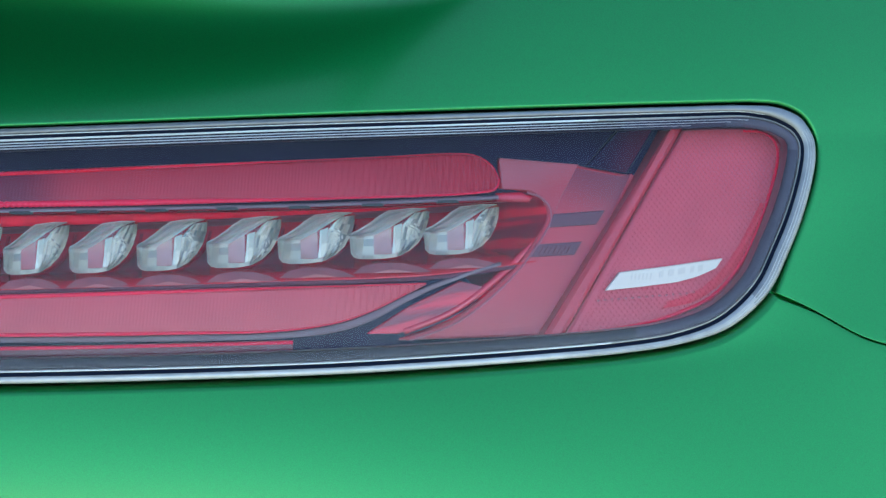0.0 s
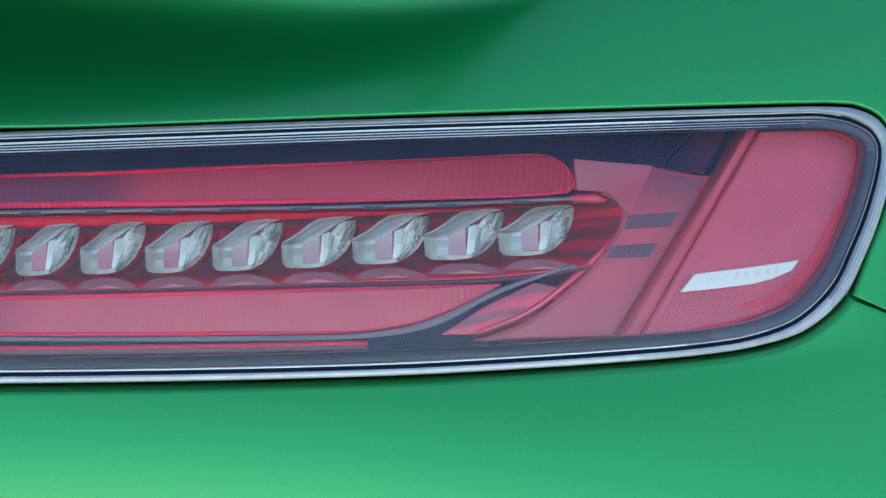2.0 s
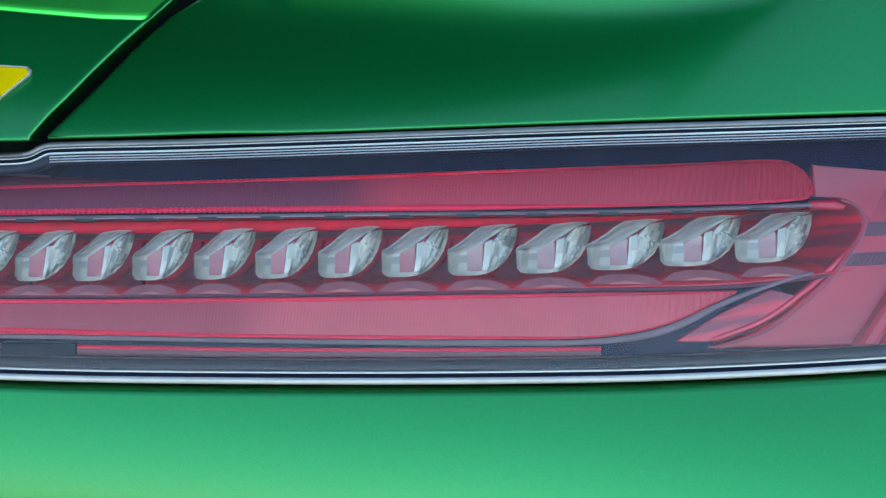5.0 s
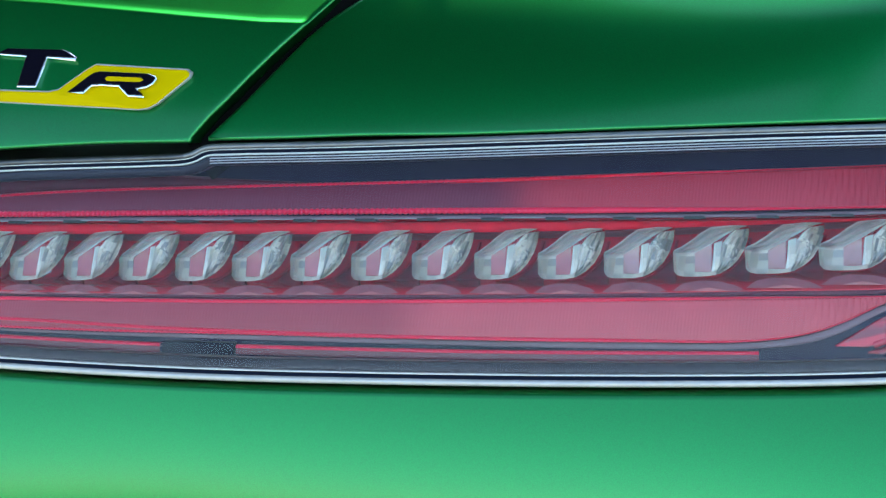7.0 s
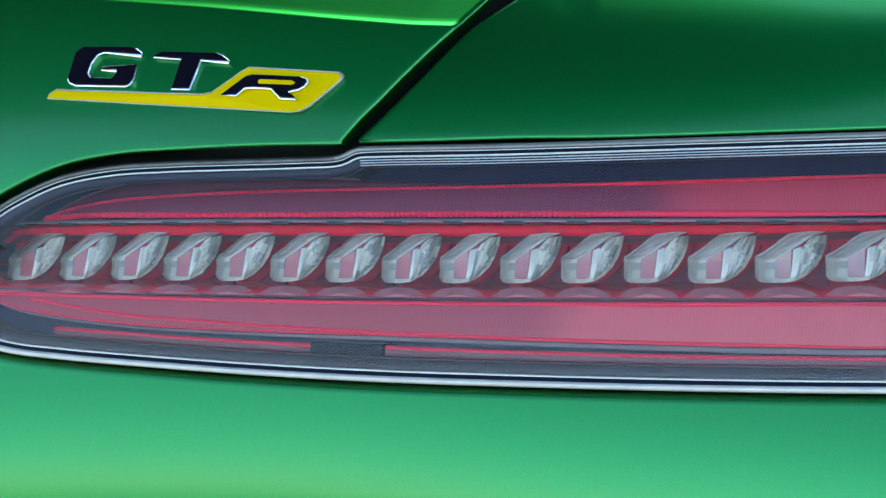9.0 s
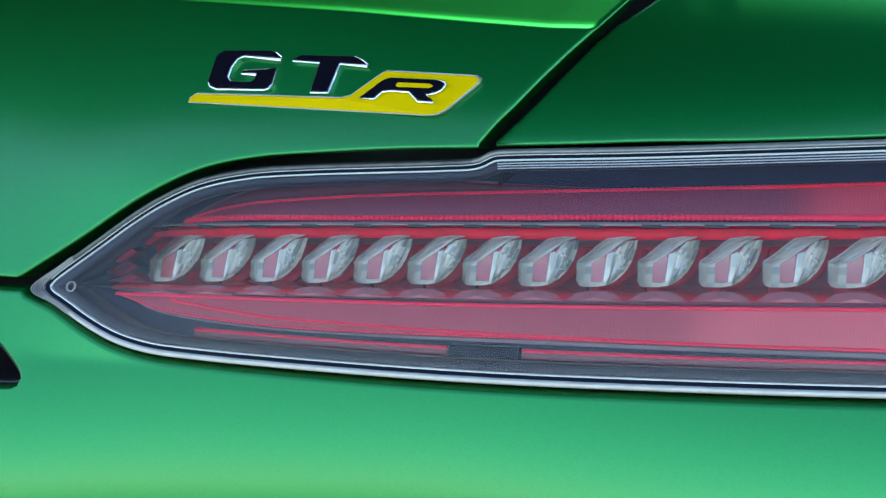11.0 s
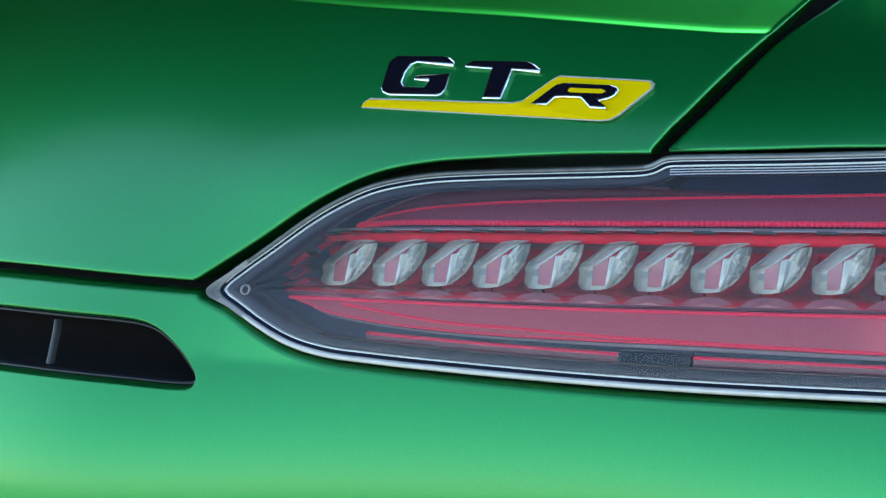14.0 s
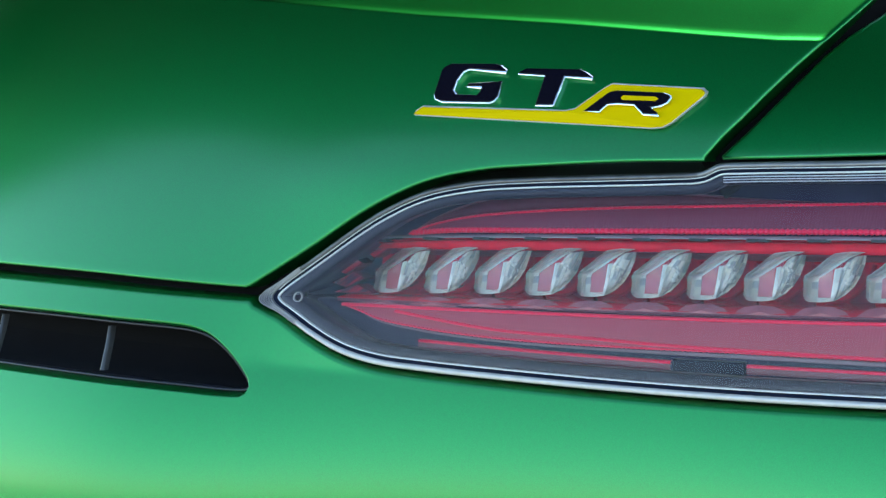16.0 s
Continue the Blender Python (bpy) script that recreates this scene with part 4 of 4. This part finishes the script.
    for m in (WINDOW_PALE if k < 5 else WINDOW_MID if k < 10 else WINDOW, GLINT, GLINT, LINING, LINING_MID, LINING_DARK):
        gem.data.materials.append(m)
    # pale facets like a fan below it, the red cup round its outer side and the dark rib beyond
    bm = bmesh.new()
    fan = [(.00, -4.4, -21.3), (.14, -1.8, -24), (.34, -0.9, -25), (.60, -1.0, -25), (.80, -2.3, -24), (.95, -4.3, -21.3)]
    fan = [bm.verts.new(on_body(u + x * w, h + y, d)) for x, y, d in fan]
    peaks = [bm.verts.new(on_body(u + x * w, h + y, d)) for x, y, d in ((.24, -4.3, -20.9), (.46, -3.0, -20.6), (.72, -4.2, -20.9))]
    for f in ((fan[0], peaks[0], fan[1]), (fan[1], peaks[0], fan[2]), (fan[2], peaks[0], peaks[1]), (fan[2], peaks[1], fan[3]), (fan[3], peaks[1], peaks[2]), (fan[3], peaks[2], fan[4]), (fan[4], peaks[2], fan[5]), (peaks[0], peaks[2], peaks[1])):
        bm.faces.new(f)
    bm.normal_update()
    part("crystal_foot", outwards(bm), FOOT, lamp, "pale red facets below a crystal", smooth=False)
    bead("crystal_cup", [(u + x * w, h + y * tall) for x, y in ((.30, -.05), (.58, -.01), (.76, .12), (.90, .30), (.99, .52), (1.03, .72))], 1.1, -41, 2.0, CUP, lamp, "red cup round a crystal", 24)
    plate("crystal_rib", [(u + .62 * w, h - .6), (u + .84 * w, h + .19 * tall), (u + .99 * w, h + .44 * tall), (u + 1.02 * w, h - .4)], -46, -44, RIB, lamp, "dark red rib between crystals", 0.4)
    hd = float(np.interp(u + 8, [p[0] for p in CH_TOP], [p[1] for p in CH_TOP]))
    plate("notch", [(u + 4, hd - 0.2), (u + 4, hd + 0.9), (u + 11.5, hd + 1.0), (u + 12.5, hd - 0.2)], -24, -18.9, BLACK, lamp, bevel=0.15)

# thin red line along the bottom, broken by a dark gap
for a, b, sag in (((-325, -33.0), (-207, -34.8), 0.2), ((-175.5, -34.5), (24, -33.0), 0.4)):
    pts = [a, ((a[0] + b[0]) / 2, (a[1] + b[1]) / 2 - sag), b]
    bead("lower_line", pts, 3.6, -21.2, 0.5, LINE_BODY, lamp, "dull red strip", 120)
    bead("lower_line", [(u, h + 1.2) for u, h in pts], 1.3, -20.9, 0.5, REDLINE, lamp, "thin bright red line", 120)
plate("gap_block", [(-206, -37.2), (-206, -32.2), (-176.5, -32.0), (-176.5, -37.0)], -26, -20.5, SEAL, lamp)

# red end panel, hook, slots, divider and reflector
HOOK = spline([(64, -31.8), (84.6, -24.6), (104.6, -10.2), (117, 3.2), (123.4, 14.2), (121, 20.0), (114, 23.2), (105, 23.6)], 34)
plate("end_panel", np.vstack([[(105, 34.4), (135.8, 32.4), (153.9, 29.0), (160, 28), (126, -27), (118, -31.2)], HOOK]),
      -30, -21.5, PANEL_REFLECTING, lamp, "smooth red end panel, dark reflection painted towards its top", 1.0)
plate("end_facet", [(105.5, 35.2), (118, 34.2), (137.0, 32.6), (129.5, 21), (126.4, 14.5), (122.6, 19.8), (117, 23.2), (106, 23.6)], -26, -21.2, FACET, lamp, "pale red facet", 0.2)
bead("hook_line", HOOK[1:-3] + np.array((1.5, -0.9)), 0.7, -21.5, 0.35, PINK, lamp, "", 90)
HOOK_IN = [(66, -27), (82, -15), (96, -5), (100, 4), (102, 11), (103, 16), (103.5, 19), (104, 21.5)]
band("hook_base", HOOK_IN, HOOK, [(0, -47), (0.3, -42), (0.55, -35.5), (0.75, -29), (0.88, -25), (0.95, -23), (1, -22.4)], HOOK_RED, lamp, "glossy deep red shelf", 60)
plate("hook_shelf", [(103.5, 18.8), (103.5, 22.2), (114, 22.4), (118.4, 20.4), (117, 18.4)], -30, -22.6, DEEP, lamp, "deep red shelf", 1.2)
plate("hook_shade", [(98, -13), (84, -22.6), (64, -29.6), (52, -29), (68, -19.5), (88, -10.4)], -34, -22.9, HOOK_RED, lamp, "streaked deep red shade")
bead("hook_streak", [(117.5, 3), (104, -8.6), (85, -21.6), (66, -28.8)], 2.4, -23.3, 0.9, DEEP, lamp, "", 60)
for o in ([(125.7, 14.1), (146.3, 15.2), (142.5, 9.9), (123.7, 9.0)], [(118.2, 2.8), (136.3, 3.6), (133.1, -1.3), (114.6, -2.0)]):
    plate("slot", o, -26, -21.25, SLOT, lamp, "dark red slot", 0.2)
    (a, b, c, e) = [Vector(p) for p in o]
    for k in range(7 if o[0][1] < 10 else 0):
        p, q = a.lerp(b, 0.2 + k * 0.1), e.lerp(c, 0.2 + k * 0.1)
        bead("slot_rib", [p.lerp(q, 0.25), p.lerp(q, 0.5), p.lerp(q, 0.8)], 0.5, -21.1, 0.25, LINE_BODY, lamp, "", 5)
# patch added to carry the reddish reflection by the divider
plate("red_shade", [(140, 31.5), (155, 45.5), (171, 46.5), (157, 28.5)], -26, -22.6, SHADE, lamp, "dark red patch, a painted reflection", 0.8)
plate("divider", [(172.5, 45.2), (178.4, 45.8), (125.6, -30.4), (117.0, -31.0)], -30, -12.2, PANEL, lamp, "slanting red bar", 2.2)
plate("reflector", [(178.6, 45.6), (193, 46.2), (207, 46.2), (216, 45), (219.7, 41.4), (219.9, 34.8), (211.6, 15.5), (198.9, -5.7), (186.4, -18.1), (165.4, -26), (146, -29.4), (125.8, -30.2)],
      -26, -12, REFLEX, lamp, "red reflector with a fine lattice", 1.2)
bead("reflector_edge", [(203, 45.4), (212.6, 44.4), (216.6, 40.8), (216.9, 34.8), (208.9, 15.7), (196.6, -4.9), (184.6, -16.4), (164.6, -24.4), (146, -28)], 1.3, -12.2, 1.0, REDLINE, lamp, "bright red edge", 90)
band("reflector_band", [(163, -21.5), (178, -18.5), (192, -9.5), (203, 4), (210, 17)], [(166, -18.5), (178, -14.6), (188.5, -7.2), (199, 5.6), (207.4, 18)], [(0, -12.4), (0.15, -11.6), (0.5, -11.4), (0.85, -11.6), (1, -12.4)], PANEL_BRIGHT, lamp, "brighter red band with a lattice", 60)
label = plate("label", [(147.5, -7.2), (168, -5.2), (188.8, -2.8), (186, -6.4), (178, -9.4), (170.1, -11.2), (155, -12.7), (141.6, -13.8)], -12, -10.6, WHITE, lamp, "white label with pale print", 0.15, flat=True)
for k in range(6):
    plate("print", [(151.5 + k * 1.5, -10.0), (152.1 + k * 1.5, -7.6), (152.7 + k * 1.5, -7.6), (152.1 + k * 1.5, -10.0)], -10.8, -10.5, GREY, lamp, "", 0.03)
for u, h, w in ((163, -8.2, 2), (166.6, -7.8, 2.6), (170.6, -7.2, 3.2), (175.4, -6.7, 2.0), (178.6, -6.3, 2.4)):
    plate("print", [(u, h - 1.2), (u + 0.4, h + 1.2), (u + w, h + 1.6), (u + w - 0.4, h - 0.8)], -10.8, -10.5, GREY, lamp, "", 0.03)
for k in range(15):
    u = 139 + k * 2.7
    plate("dot", [(u - 0.45, -17.6 + k * 0.16), (u, -17.15 + k * 0.16), (u + 0.45, -17.6 + k * 0.16), (u, -18.05 + k * 0.16)], -12.6, -11.7, STRIP_DARK, lamp, "", 0.08)
# cut facets at the inner end
for o, d in (([(-388, 0), (-376, 8), (-368, 9), (-380, -2)], -31), ([(-384, -5), (-373, 0.5), (-367, -2), (-376, -7)], -29), ([(-385, -11), (-374, -6), (-367, -8.5), (-377, -13)], -32),
             ([(-380, -15), (-368, -11), (-360, -14.5)], -29), ([(-372, 3), (-360, 8.6), (-352, 8), (-366, 0)], -35), ([(-366, -5), (-356, -1), (-352, -4), (-362, -9)], -37)):
    plate("facet", o, d - 8, d, STREAKED, lamp, "cut red facet with dark streaks", 0.4)

# fine ridges in the silver point
for k in range(6):
    f = 0.10 + 0.15 * k
    c = OUTLINE * (1 - f) + RIM * f
    c = np.vstack([c[-12:], c[:13]])
    bead("ridge", c, 0.40, 0.4, 0.4, TIP, lamp, "", 40)
# mark on the inner end of the cover: a plain ring
a = np.linspace(0, 2 * math.pi, 33)[:-1]
mark = np.stack([-376.0 - 2.4 * np.cos(a), -14.8 + 2.2 * np.sin(a)], 1)
ring("mark", mark, [(0, -0.8), (0.1, 0.2), (0.35, 0.2), (0.45, -0.8)], SILVER, lamp, "small moulded ring")

# ---- badge on the boot lid ----
PLATE = [(-332.7, 62.4), (-332.4, 63.8), (-329.8, 65.6), (-257.6, 63.6), (-253.2, 64.4), (-242.0, 72.6), (-239.0, 74.2), (-199.2, 72.0), (-197.5, 70.8), (-197.7, 69.4), (-209.1, 59.2), (-212.6, 57.4), (-216.7, 57.0)]
badge = plate("badge", PLATE, 0.0, 2.6, YELLOW, car, "yellow badge plate with black letters and chrome edges", 0.4)
ring("badge_edge", np.array(PLATE), [(-0.5, -0.6), (-0.5, 1.7), (-0.35, 2.2), (-0.1, 2.4), (0.1, 1.8)], SILVER, badge, "chrome edge")
LET_G = [(-325.5, 80.7), (-324.4, 82.3), (-321.4, 83.7), (-298.2, 83.3), (-295.0, 82.6), (-291.5, 80.6), (-291.4, 79.0), (-310.6, 80.8), (-313.4, 79.8), (-315.6, 76.0), (-315.9, 72.5),
         (-314.0, 70.8), (-303.1, 70.4), (-302.1, 71.6), (-301.8, 73.0), (-309.5, 73.5), (-309.4, 75.2), (-292.0, 76.1), (-292.2, 69.2), (-293.3, 67.5), (-295.4, 66.7), (-320.2, 67.2), (-324.3, 68.4), (-325.8, 70.4)]
LET_T = [(-285.0, 79.9), (-281.3, 81.2), (-255.8, 80.4), (-252.4, 79.2), (-248.8, 77.2), (-248.7, 75.9), (-261.9, 77.1), (-263.8, 65.8), (-264.4, 65.4), (-272.9, 65.6), (-272.0, 77.6), (-285.2, 78.5)]
LET_R = [(-239.3, 70.0), (-237.7, 71.0), (-235.2, 71.6), (-214.2, 70.6), (-210.9, 69.6), (-210.1, 68.2), (-211.1, 66.4), (-213.5, 65.2), (-217.6, 64.7), (-213.5, 61.3), (-220.8, 61.8), (-225.7, 65.6),
         (-233.1, 66.0), (-237.3, 65.8), (-240.3, 62.9), (-247.7, 63.5)]
for o, base in ((LET_G, -0.5), (LET_T, -0.5), (LET_R, 2.4)):
    body = inward(np.array(o), -0.1)
    plate("letter", body, base, base + 2.6, CHROME, badge, "chrome-sided letter", 0.55, flat=True)
    plate("letter_face", inward(np.array(o), 0.45) + np.array((-0.1, 0.45)), base + 1.9, base + 2.72, LETTER, badge, "gloss black letter face", 0.05, flat=True)
plate("counter", [(-232.1, 68.8), (-231.1, 69.7), (-217.0, 69.1), (-215.3, 68.2), (-216.8, 67.4), (-231.1, 67.9)], 4.0, 5.3, YELLOW, badge, "", 0.1, flat=True)
